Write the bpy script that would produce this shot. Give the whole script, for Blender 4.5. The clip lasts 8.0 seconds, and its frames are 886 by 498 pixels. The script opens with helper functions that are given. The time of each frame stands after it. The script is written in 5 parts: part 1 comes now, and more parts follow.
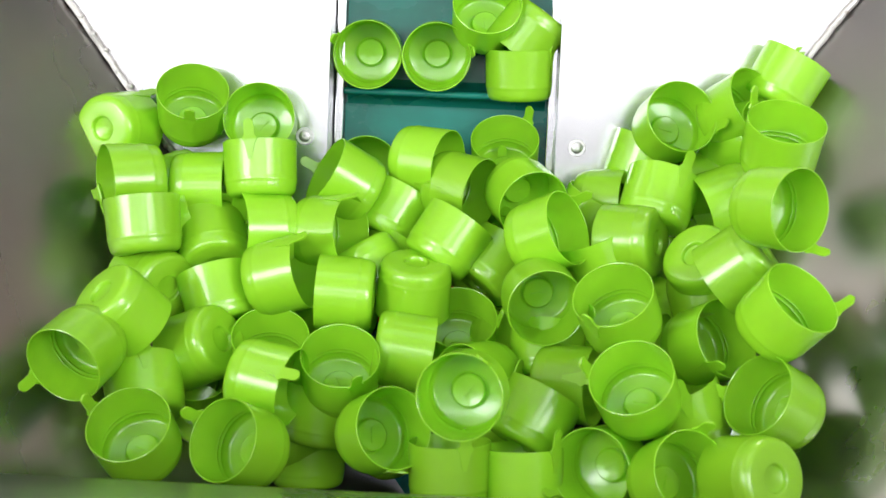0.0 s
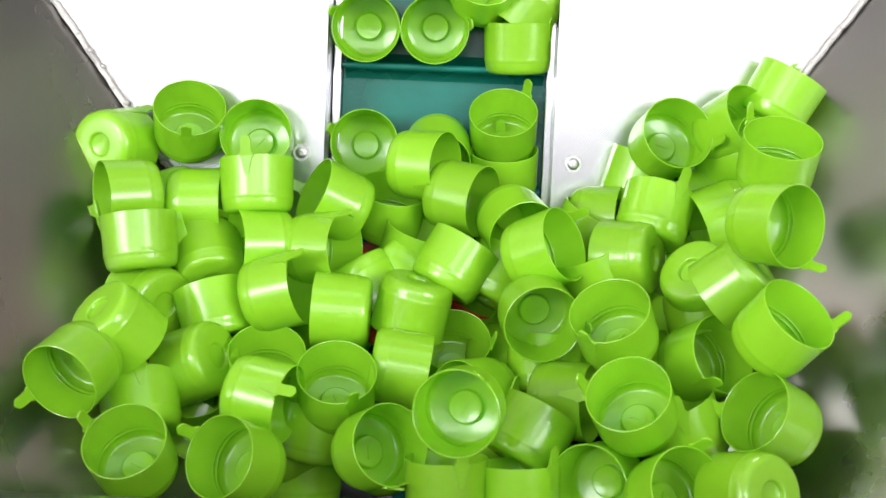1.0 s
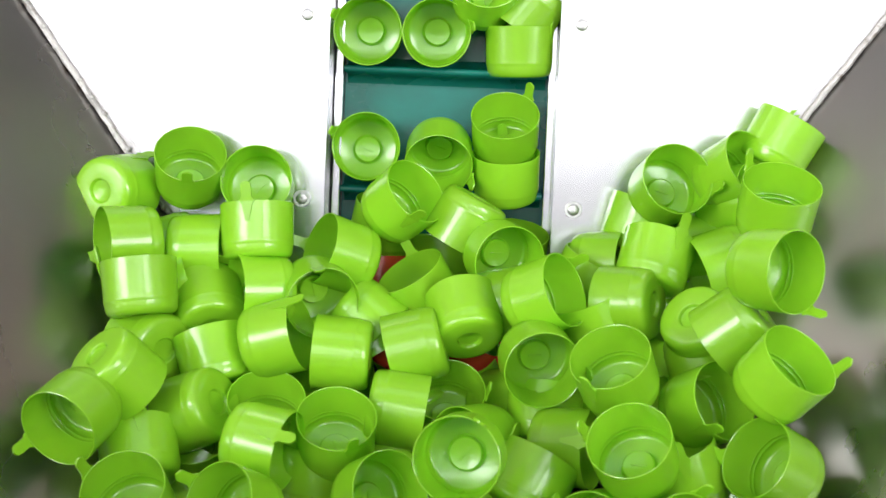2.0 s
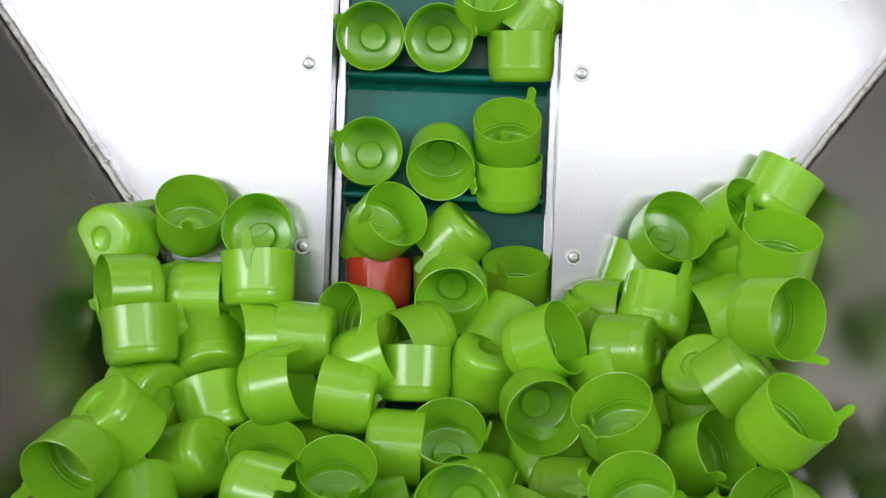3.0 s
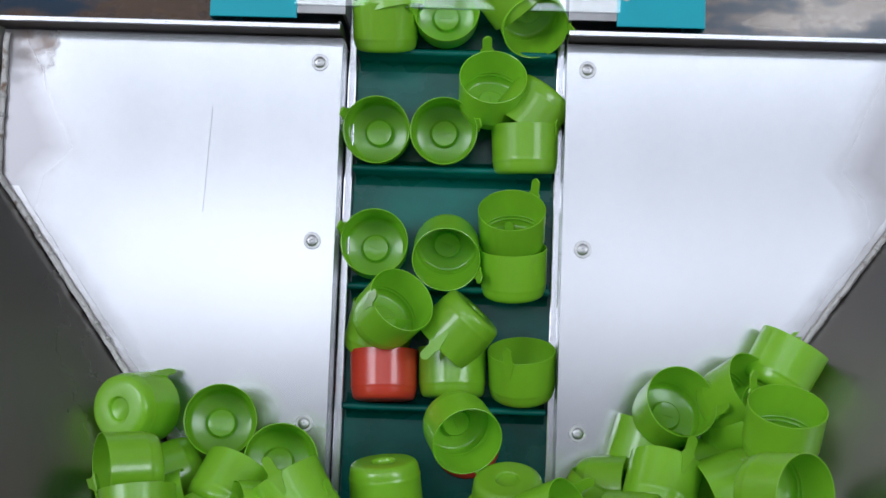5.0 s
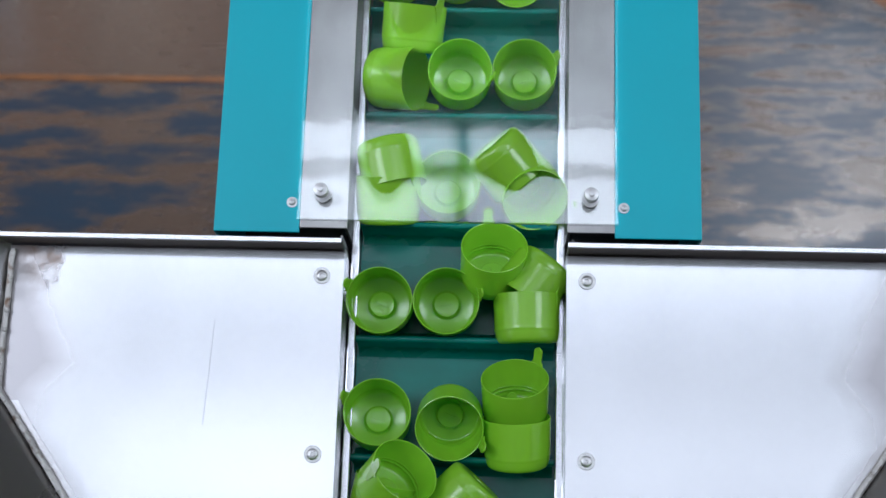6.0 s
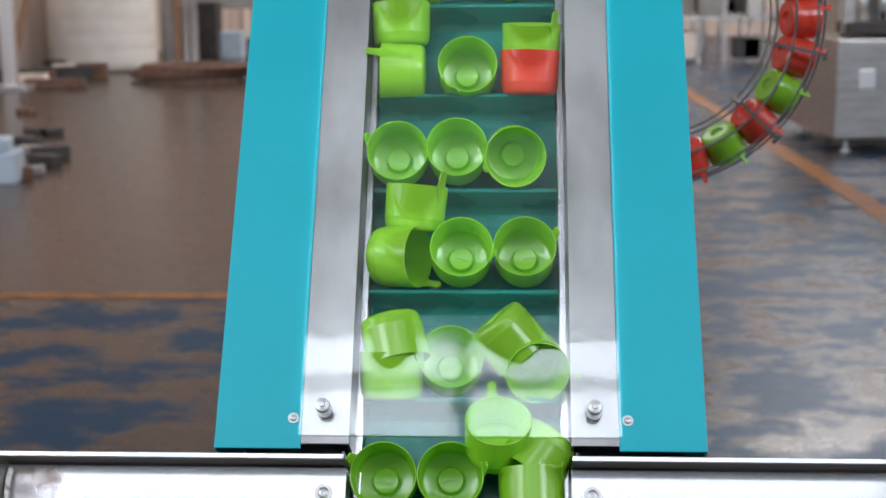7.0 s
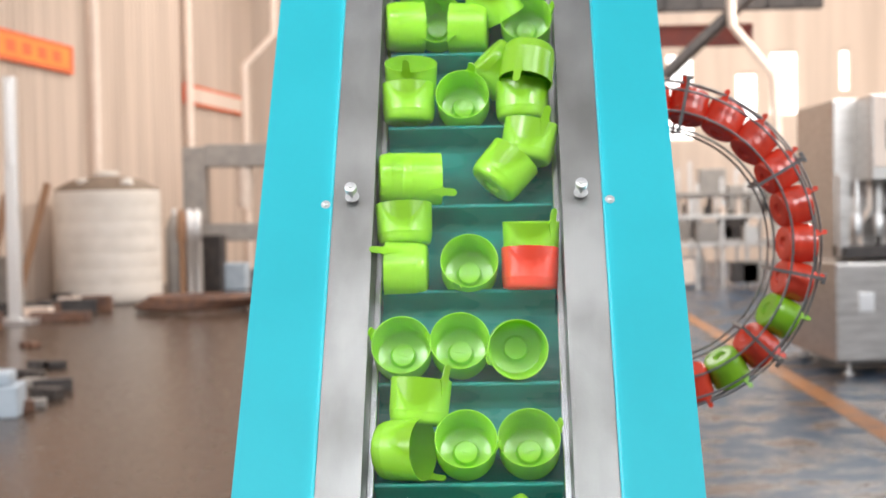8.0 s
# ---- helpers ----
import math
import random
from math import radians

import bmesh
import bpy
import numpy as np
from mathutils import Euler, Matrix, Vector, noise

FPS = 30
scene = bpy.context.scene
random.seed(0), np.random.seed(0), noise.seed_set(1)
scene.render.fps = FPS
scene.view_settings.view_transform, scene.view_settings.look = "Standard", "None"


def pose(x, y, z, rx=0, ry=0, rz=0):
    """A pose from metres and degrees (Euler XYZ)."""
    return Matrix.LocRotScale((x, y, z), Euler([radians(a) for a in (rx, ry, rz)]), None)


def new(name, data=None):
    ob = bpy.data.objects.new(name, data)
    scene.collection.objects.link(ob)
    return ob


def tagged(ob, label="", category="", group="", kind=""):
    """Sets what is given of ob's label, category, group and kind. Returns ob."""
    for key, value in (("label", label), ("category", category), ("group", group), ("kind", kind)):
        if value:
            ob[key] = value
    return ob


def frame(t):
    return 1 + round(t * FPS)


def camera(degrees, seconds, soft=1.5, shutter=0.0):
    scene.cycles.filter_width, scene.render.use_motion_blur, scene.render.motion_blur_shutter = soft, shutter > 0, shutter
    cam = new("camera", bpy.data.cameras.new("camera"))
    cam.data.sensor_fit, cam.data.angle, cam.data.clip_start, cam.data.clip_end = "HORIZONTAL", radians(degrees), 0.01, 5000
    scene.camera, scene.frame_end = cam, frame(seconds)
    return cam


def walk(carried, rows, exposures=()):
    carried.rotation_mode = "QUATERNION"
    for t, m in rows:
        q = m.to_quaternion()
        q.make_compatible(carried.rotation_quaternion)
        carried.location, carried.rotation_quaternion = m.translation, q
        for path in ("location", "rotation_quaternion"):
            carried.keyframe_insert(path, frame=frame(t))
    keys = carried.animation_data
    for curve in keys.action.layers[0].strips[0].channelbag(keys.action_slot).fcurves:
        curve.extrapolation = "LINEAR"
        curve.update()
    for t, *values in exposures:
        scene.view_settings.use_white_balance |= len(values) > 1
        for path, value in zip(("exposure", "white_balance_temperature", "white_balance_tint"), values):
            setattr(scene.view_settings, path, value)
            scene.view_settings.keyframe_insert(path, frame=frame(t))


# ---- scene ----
cam = camera(36.2, 8.0, soft=1.5)
cam.data.dof.use_dof = True
cam.data.dof.focus_distance = 1.12
cam.data.dof.aperture_fstop = 10.0
walk(cam, [
    (0.0, pose(0, 0, 1.5, 48.72, -0.86, 2.94)),
    (0.5, pose(0, 0, 1.5, 48.87, -0.92, 2.88)),
    (1.0, pose(0, 0, 1.5, 49.41, -0.94, 2.82)),
    (1.5, pose(0, 0, 1.5, 50.37, -0.95, 2.83)),
    (2.8, pose(0, 0, 1.5, 52.91, -0.86, 2.79)),
    (3.0, pose(0, 0, 1.5, 53.35, -0.85, 2.79)),
    (3.5, pose(0, 0, 1.5, 54.81, -0.90, 2.81)),
    (4.0, pose(0, 0, 1.5, 56.72, -0.63, 2.66)),
    (4.2, pose(0, 0, 1.5, 57.55, -0.63, 2.68)),
    (5.3, pose(0, 0, 1.5, 63.10, -0.66, 2.76)),
    (5.5, pose(0, 0, 1.5, 65.19, -0.68, 2.74)),
    (6.0, pose(0, 0, 1.5, 69.71, -0.25, 2.64)),
    (6.5, pose(0, 0, 1.5, 73.59, -0.16, 2.65)),
    (7.0, pose(0, 0, 1.5, 78.73, 0.35, 2.55)),
    (7.5, pose(0, 0, 1.5, 83.99, 0.90, 2.57)),
    (8.0, pose(0, 0, 1.5, 88.34, 1.07, 2.59)),
], exposures=[(0.0, 0.88, 6500, 10), (1.6, 0.87, 6500, 10), (3.0, 0.06, 6400, 10), (3.5, -0.14, 6300, 10), (4.0, -0.42, 6100, 10),
              (5.5, -0.5, 5700, 10), (6.4, -0.48, 5650, 10), (7.3, -0.03, 6150, 10), (8.0, 0.40, 6450, 10)])

# ---------------------------------------------------------------- light
world = bpy.data.worlds.new("sky")
scene.world = world
world.use_nodes = True
wn = world.node_tree
sky = wn.nodes.new("ShaderNodeTexSky")
sky.sky_type = "NISHITA"
sky.sun_disc = False
sky.sun_elevation, sky.sun_rotation = radians(40), radians(200)
wn.links.new(sky.outputs[0], wn.nodes["Background"].inputs[0])
wn.nodes["Background"].inputs[1].default_value = 0.12


def area(name, m, sx, sy, power, colour=(1, 1, 1)):
    lamp = bpy.data.lights.new(name, "AREA")
    lamp.shape, lamp.size, lamp.size_y, lamp.energy, lamp.color = "RECTANGLE", sx, sy, power, colour
    ob = new(name, lamp)
    ob.matrix_world = m
    return ob


# daylight through the tall windows behind the hopper's front, inferred from their reflections
area("window_daylight", pose(-1.6, -5.3, 5.82, 90, 0, 0), 2.6, 1.25, 44, (0.97, 0.98, 1.0))
area("window_daylight", pose(1.5, -5.3, 5.82, 90, 0, 0), 3.0, 1.25, 34, (0.97, 0.98, 1.0))
area("window_daylight", pose(0.07, -5.3, 7.35, 90, 0, 0), 7.05, 1.7, 20, (0.92, 0.96, 1.0))
area("window_daylight", pose(0.07, -5.3, 9.05, 90, 0, 0), 7.05, 1.6, 260, (0.95, 0.97, 1.0))
# unseen panels added as fill, from the front corners and both sides
area("window_daylight", pose(-7.15, -5.3, 7.5, 90, 0, 0), 5.8, 4.6, 860, (0.97, 0.98, 1.0))
area("window_daylight", pose(7.55, -5.3, 7.5, 90, 0, 0), 5.8, 4.6, 860, (0.97, 0.98, 1.0))
area("window_daylight", pose(13.9, 1.0, 4.75, 90, 0, 90), 12, 4.5, 300, (0.98, 0.99, 1.0))
area("window_daylight", pose(-10.2, 1.0, 4.75, 90, 0, -90), 12, 4.5, 430, (0.98, 0.99, 1.0))
# unseen overhead panels added as fill over the hopper and along the hall
area("overhead_fill", pose(-0.5, 2.25, 10.7), 12.0, 3.5, 70, (0.98, 0.99, 1.0))
area("overhead_fill", pose(-4.5, 14, 10.7), 3.0, 8.0, 300, (1.0, 0.93, 0.86))
area("overhead_fill", pose(3.5, 14, 10.7), 3.0, 8.0, 820, (1.0, 0.93, 0.86))
area("overhead_fill", pose(-3.0, 28, 10.7), 3.0, 8.0, 560, (1.0, 0.9, 0.82))
area("overhead_fill", pose(7.0, 26, 10.7), 4.0, 8.0, 2600, (1.0, 0.93, 0.86))

# ---------------------------------------------------------------- materials


def nodes_of(name):
    m = bpy.data.materials.new(name)
    m.use_nodes = True
    nt = m.node_tree
    return m, nt, nt.nodes["Principled BSDF"]


def mat(name, a, b=None, scale=20.0, rough=0.5, metal=0.0, bump=0.0, bump_scale=120.0, stretch=(1, 1, 1),
        rough_var=0.1, contrast=(0.35, 0.65), coat=0.0, detail=6.0, spec=0.5):
    """Two-tone noise colour, noise roughness and fine relief, in object space."""
    m, nt, bs = nodes_of(name)
    b = b or tuple(c * 0.8 for c in a)
    co = nt.nodes.new("ShaderNodeTexCoord")
    mp = nt.nodes.new("ShaderNodeMapping")
    mp.inputs["Scale"].default_value = stretch
    nt.links.new(co.outputs["Object"], mp.inputs[0])
    n1 = nt.nodes.new("ShaderNodeTexNoise")
    n1.inputs["Scale"].default_value = scale
    n1.inputs["Detail"].default_value = detail
    nt.links.new(mp.outputs[0], n1.inputs["Vector"])
    ramp = nt.nodes.new("ShaderNodeValToRGB")
    ramp.color_ramp.elements[0].position, ramp.color_ramp.elements[1].position = contrast
    ramp.color_ramp.elements[0].color = (*b, 1)
    ramp.color_ramp.elements[1].color = (*a, 1)
    nt.links.new(n1.outputs["Fac"], ramp.inputs[0])
    nt.links.new(ramp.outputs[0], bs.inputs["Base Color"])
    n2 = nt.nodes.new("ShaderNodeTexNoise")
    n2.inputs["Scale"].default_value = bump_scale
    n2.inputs["Detail"].default_value = 4
    nt.links.new(mp.outputs[0], n2.inputs["Vector"])
    rr = nt.nodes.new("ShaderNodeMapRange")
    rr.inputs["To Min"].default_value = max(0.02, rough - rough_var)
    rr.inputs["To Max"].default_value = min(1.0, rough + rough_var)
    nt.links.new(n1.outputs["Fac"], rr.inputs["Value"])
    nt.links.new(rr.outputs[0], bs.inputs["Roughness"])
    bs.inputs["Metallic"].default_value = metal
    bs.inputs["Coat Weight"].default_value = coat
    bs.inputs["Specular IOR Level"].default_value = spec
    if bump:
        bp = nt.nodes.new("ShaderNodeBump")
        bp.inputs["Strength"].default_value = bump
        bp.inputs["Distance"].default_value = 0.002
        nt.links.new(n2.outputs["Fac"], bp.inputs["Height"])
        nt.links.new(bp.outputs[0], bs.inputs["Normal"])
    return m


def cap_material(name, a, b):
    """Glossy thin polypropylene: a little light comes through it, and each cap differs slightly."""
    m = mat(name, a, b, scale=30, rough=0.24, rough_var=0.05, bump=0.02, bump_scale=260, contrast=(0.2, 0.8), spec=0.9, coat=0.25)
    nt = m.node_tree
    bs = nt.nodes["Principled BSDF"]
    info = nt.nodes.new("ShaderNodeObjectInfo")
    hs = nt.nodes.new("ShaderNodeHueSaturation")
    mr = nt.nodes.new("ShaderNodeMapRange")
    mr.inputs["To Min"].default_value, mr.inputs["To Max"].default_value = 0.9, 1.08
    nt.links.new(info.outputs["Random"], mr.inputs["Value"])
    nt.links.new(mr.outputs[0], hs.inputs["Value"])
    src = bs.inputs["Base Color"].links[0].from_socket
    nt.links.new(src, hs.inputs["Color"])
    nt.links.new(hs.outputs[0], bs.inputs["Base Color"])
    bs.inputs["Coat Roughness"].default_value = 0.14
    tr = nt.nodes.new("ShaderNodeBsdfTranslucent")
    nt.links.new(hs.outputs[0], tr.inputs["Color"])
    mix = nt.nodes.new("ShaderNodeMixShader")
    mix.inputs[0].default_value = 0.26
    out = nt.nodes["Material Output"]
    nt.links.new(bs.outputs[0], mix.inputs[1])
    nt.links.new(tr.outputs[0], mix.inputs[2])
    nt.links.new(mix.outputs[0], out.inputs[0])
    return m


GREEN = cap_material("lime_plastic", (0.37, 0.77, 0.032), (0.34, 0.72, 0.028))
RED = cap_material("red_plastic", (0.95, 0.095, 0.045), (0.9, 0.08, 0.04))
STEEL = mat("brushed_steel", (0.74, 0.74, 0.76), (0.72, 0.72, 0.74), scale=3, rough=0.23, metal=1.0, bump=0.006,
            bump_scale=60, stretch=(6, 1, 0.4), rough_var=0.02)
def plate_material():
    """The same steel, with a rust bloom that has crept in from the outer top corner, and faint smears."""
    m = mat("hopper_plate_steel", (0.74, 0.74, 0.76), (0.72, 0.72, 0.74), scale=3, rough=0.23, metal=1.0, bump=0.006,
            bump_scale=60, stretch=(6, 1, 0.4), rough_var=0.02)
    nt = m.node_tree
    bs = nt.nodes["Principled BSDF"]
    co = nt.nodes.new("ShaderNodeTexCoord")
    dist = nt.nodes.new("ShaderNodeVectorMath")
    dist.operation = "DISTANCE"
    dist.inputs[1].default_value = (-0.414, -0.055, 0.266)
    nt.links.new(co.outputs["Object"], dist.inputs[0])
    near = nt.nodes.new("ShaderNodeMapRange")
    near.inputs["From Min"].default_value, near.inputs["From Max"].default_value = 0.085, 0.0
    nt.links.new(dist.outputs["Value"], near.inputs["Value"])
    ns = nt.nodes.new("ShaderNodeTexNoise")
    ns.inputs["Scale"].default_value, ns.inputs["Detail"].default_value = 55, 8
    nt.links.new(co.outputs["Object"], ns.inputs["Vector"])
    mul = nt.nodes.new("ShaderNodeMath")
    mul.operation = "MULTIPLY"
    nt.links.new(near.outputs[0], mul.inputs[0])
    nt.links.new(ns.outputs["Fac"], mul.inputs[1])
    cut = nt.nodes.new("ShaderNodeMapRange")
    cut.inputs["From Min"].default_value, cut.inputs["From Max"].default_value = 0.24, 0.46
    nt.links.new(mul.outputs[0], cut.inputs["Value"])
    mix = nt.nodes.new("ShaderNodeMix")
    mix.data_type = "RGBA"
    mix.inputs[7].default_value = (0.24, 0.13, 0.07, 1)
    nt.links.new(cut.outputs[0], mix.inputs[0])
    nt.links.new(bs.inputs["Base Color"].links[0].from_socket, mix.inputs[6])
    nt.links.new(mix.outputs[2], bs.inputs["Base Color"])
    inv = nt.nodes.new("ShaderNodeMath")
    inv.operation = "SUBTRACT"
    inv.inputs[0].default_value = 1.0
    nt.links.new(cut.outputs[0], inv.inputs[1])
    nt.links.new(inv.outputs[0], bs.inputs["Metallic"])

    def calc(op, a, b=0.0):
        n = nt.nodes.new("ShaderNodeMath")
        n.operation = op
        for k, s in enumerate((a, b)):
            if isinstance(s, (int, float)):
                n.inputs[k].default_value = s
            else:
                nt.links.new(s, n.inputs[k])
        return n.outputs[0]

    # darker, rougher strip along the outer seam: broadest at the bend of the plate
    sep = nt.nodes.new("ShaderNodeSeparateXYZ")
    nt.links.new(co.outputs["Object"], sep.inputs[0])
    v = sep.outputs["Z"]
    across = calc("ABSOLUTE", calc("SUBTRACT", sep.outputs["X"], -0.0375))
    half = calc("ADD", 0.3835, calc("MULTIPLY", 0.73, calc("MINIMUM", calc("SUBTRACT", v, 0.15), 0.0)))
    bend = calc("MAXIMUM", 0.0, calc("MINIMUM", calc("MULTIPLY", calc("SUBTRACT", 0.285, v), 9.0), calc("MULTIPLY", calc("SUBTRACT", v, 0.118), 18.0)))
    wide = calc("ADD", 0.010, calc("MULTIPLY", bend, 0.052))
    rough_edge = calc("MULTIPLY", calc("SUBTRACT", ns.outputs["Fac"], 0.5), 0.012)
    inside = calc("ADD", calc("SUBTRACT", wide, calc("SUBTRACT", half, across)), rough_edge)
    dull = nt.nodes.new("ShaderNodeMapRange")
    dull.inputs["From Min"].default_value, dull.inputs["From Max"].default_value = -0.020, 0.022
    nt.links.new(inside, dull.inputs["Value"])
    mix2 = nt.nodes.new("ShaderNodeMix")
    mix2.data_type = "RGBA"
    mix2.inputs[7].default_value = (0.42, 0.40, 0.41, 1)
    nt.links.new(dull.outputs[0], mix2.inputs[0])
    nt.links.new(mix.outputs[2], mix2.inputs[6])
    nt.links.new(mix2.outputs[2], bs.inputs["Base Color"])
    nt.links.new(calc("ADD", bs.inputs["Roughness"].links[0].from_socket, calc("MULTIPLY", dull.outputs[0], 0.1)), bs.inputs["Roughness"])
    return m


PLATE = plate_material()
FLANGE = mat("ground_flange_steel", (0.66, 0.65, 0.66), (0.50, 0.48, 0.48), scale=14, rough=0.32, metal=1.0, bump=0.12, bump_scale=90, stretch=(1, 1, 3))
WALL_STEEL = mat("dull_steel", (0.41, 0.40, 0.39), (0.34, 0.33, 0.32), scale=3, rough=0.29, metal=1.0, bump=0.03,
                 bump_scale=40, stretch=(1.5, 1.5, 1), rough_var=0.08)
# rust brown and the underside's shade put into one dark steel colour
RIM = mat("shaded_rusty_rim_steel", (0.24, 0.21, 0.19), (0.13, 0.10, 0.085), scale=7, rough=0.42, metal=1.0, stretch=(0.6, 1, 2))
RAIL = mat("rail_steel", (0.43, 0.42, 0.41), (0.25, 0.24, 0.235), scale=9, rough=0.36, metal=1.0, bump=0.012,
           bump_scale=90, stretch=(1.6, 1, 0.9), rough_var=0.1, contrast=(0.3, 0.68))
DARK_STEEL = mat("shaded_steel", (0.30, 0.30, 0.30), (0.2, 0.2, 0.2), scale=14, rough=0.45, metal=1.0)
WELD = mat("weld_bead", (0.62, 0.60, 0.57), (0.22, 0.14, 0.09), scale=90, rough=0.5, metal=0.5, bump=0.5, bump_scale=260, contrast=(0.3, 0.45))
TEAL = mat("cyan_paint", (0.012, 0.46, 0.55), (0.010, 0.43, 0.515), scale=7, rough=0.42, rough_var=0.06, bump=0.05, bump_scale=300)
BELT = mat("green_belt", (0.010, 0.215, 0.175), (0.004, 0.105, 0.085), scale=11, rough=0.27, rough_var=0.12, spec=0.4, bump=0.06, bump_scale=130, contrast=(0.3, 0.72), stretch=(1, 1, 1.6))
ZINC = mat("zinc_screw", (0.82, 0.81, 0.8), (0.66, 0.66, 0.66), scale=200, rough=0.46, metal=1.0)
PVC = mat("white_tank_plastic", (0.74, 0.69, 0.63), (0.66, 0.61, 0.55), scale=3, rough=0.5, bump=0.05)
# shade on the tank's dome, put into a darker tan of its own
SHADED_TOP = mat("shaded_tank_top", (0.24, 0.18, 0.13), (0.16, 0.12, 0.09), scale=4, rough=0.7)
WALLPAINT = mat("wall_cladding", (0.63, 0.51, 0.42), (0.49, 0.39, 0.315), scale=2.2, rough=0.6, stretch=(1, 1.3, 0.06))
GREY = mat("grey_machine_paint", (0.36, 0.33, 0.30), (0.28, 0.26, 0.24), scale=5, rough=0.5)
# grey for the unseen south wall, chosen for its reflection in the plates
SLATE = mat("unseen_wall_grey", (0.22, 0.22, 0.225), (0.17, 0.17, 0.175), scale=1.5, rough=0.7)
DARK = mat("dark_iron", (0.06, 0.05, 0.045), (0.03, 0.025, 0.025), scale=10, rough=0.5)
RUST = mat("rusty_scrap", (0.20, 0.10, 0.06), (0.10, 0.06, 0.05), scale=9, rough=0.7)
ORANGE = mat("orange_banner", (0.85, 0.17, 0.06), (0.78, 0.15, 0.05), scale=4, rough=0.6)
AMBER = mat("amber_banner_cloth", (0.9, 0.32, 0.06), (0.85, 0.26, 0.05), scale=3, rough=0.6)
PALE = mat("pale_print", (0.85, 0.72, 0.62), (0.8, 0.66, 0.56), scale=6, rough=0.6)
BLUEBOX = mat("pale_blue_plastic", (0.45, 0.52, 0.58), (0.38, 0.44, 0.5), scale=6, rough=0.5)
BEAM = mat("red_oxide_paint", (0.30, 0.07, 0.05), (0.22, 0.06, 0.05), scale=4, rough=0.6)
WOOD = mat("raw_timber", (0.36, 0.20, 0.11), (0.26, 0.14, 0.08), scale=8, rough=0.7, stretch=(1, 1, 8))
CABINET = mat("machine_stainless", (0.66, 0.63, 0.60), (0.52, 0.49, 0.46), scale=5, rough=0.34, metal=1.0, stretch=(1, 1, 8))


def clear_material():
    m, nt, bs = nodes_of("clear_acrylic")
    bs.inputs["Base Color"].default_value = (0.97, 0.99, 0.99, 1)
    bs.inputs["Roughness"].default_value = 0.04
    bs.inputs["IOR"].default_value = 1.49
    bs.inputs["Transmission Weight"].default_value = 1.0
    co = nt.nodes.new("ShaderNodeTexCoord")
    ns = nt.nodes.new("ShaderNodeTexNoise")
    ns.inputs["Scale"].default_value, ns.inputs["Detail"].default_value = 38, 2
    nt.links.new(co.outputs["Object"], ns.inputs["Vector"])
    bp = nt.nodes.new("ShaderNodeBump")
    bp.inputs["Strength"].default_value, bp.inputs["Distance"].default_value = 0.10, 0.0006
    nt.links.new(ns.outputs["Fac"], bp.inputs["Height"])
    nt.links.new(bp.outputs[0], bs.inputs["Normal"])
    return m


ACRYLIC = clear_material()


def daylight_pane():
    m, nt, bs = nodes_of("bright_daylight_pane")
    bs.inputs["Base Color"].default_value = (0.9, 0.92, 0.95, 1)
    bs.inputs["Emission Color"].default_value = (1.0, 0.97, 0.93, 1)
    bs.inputs["Emission Strength"].default_value = 1.6
    return m


PANE = daylight_pane()


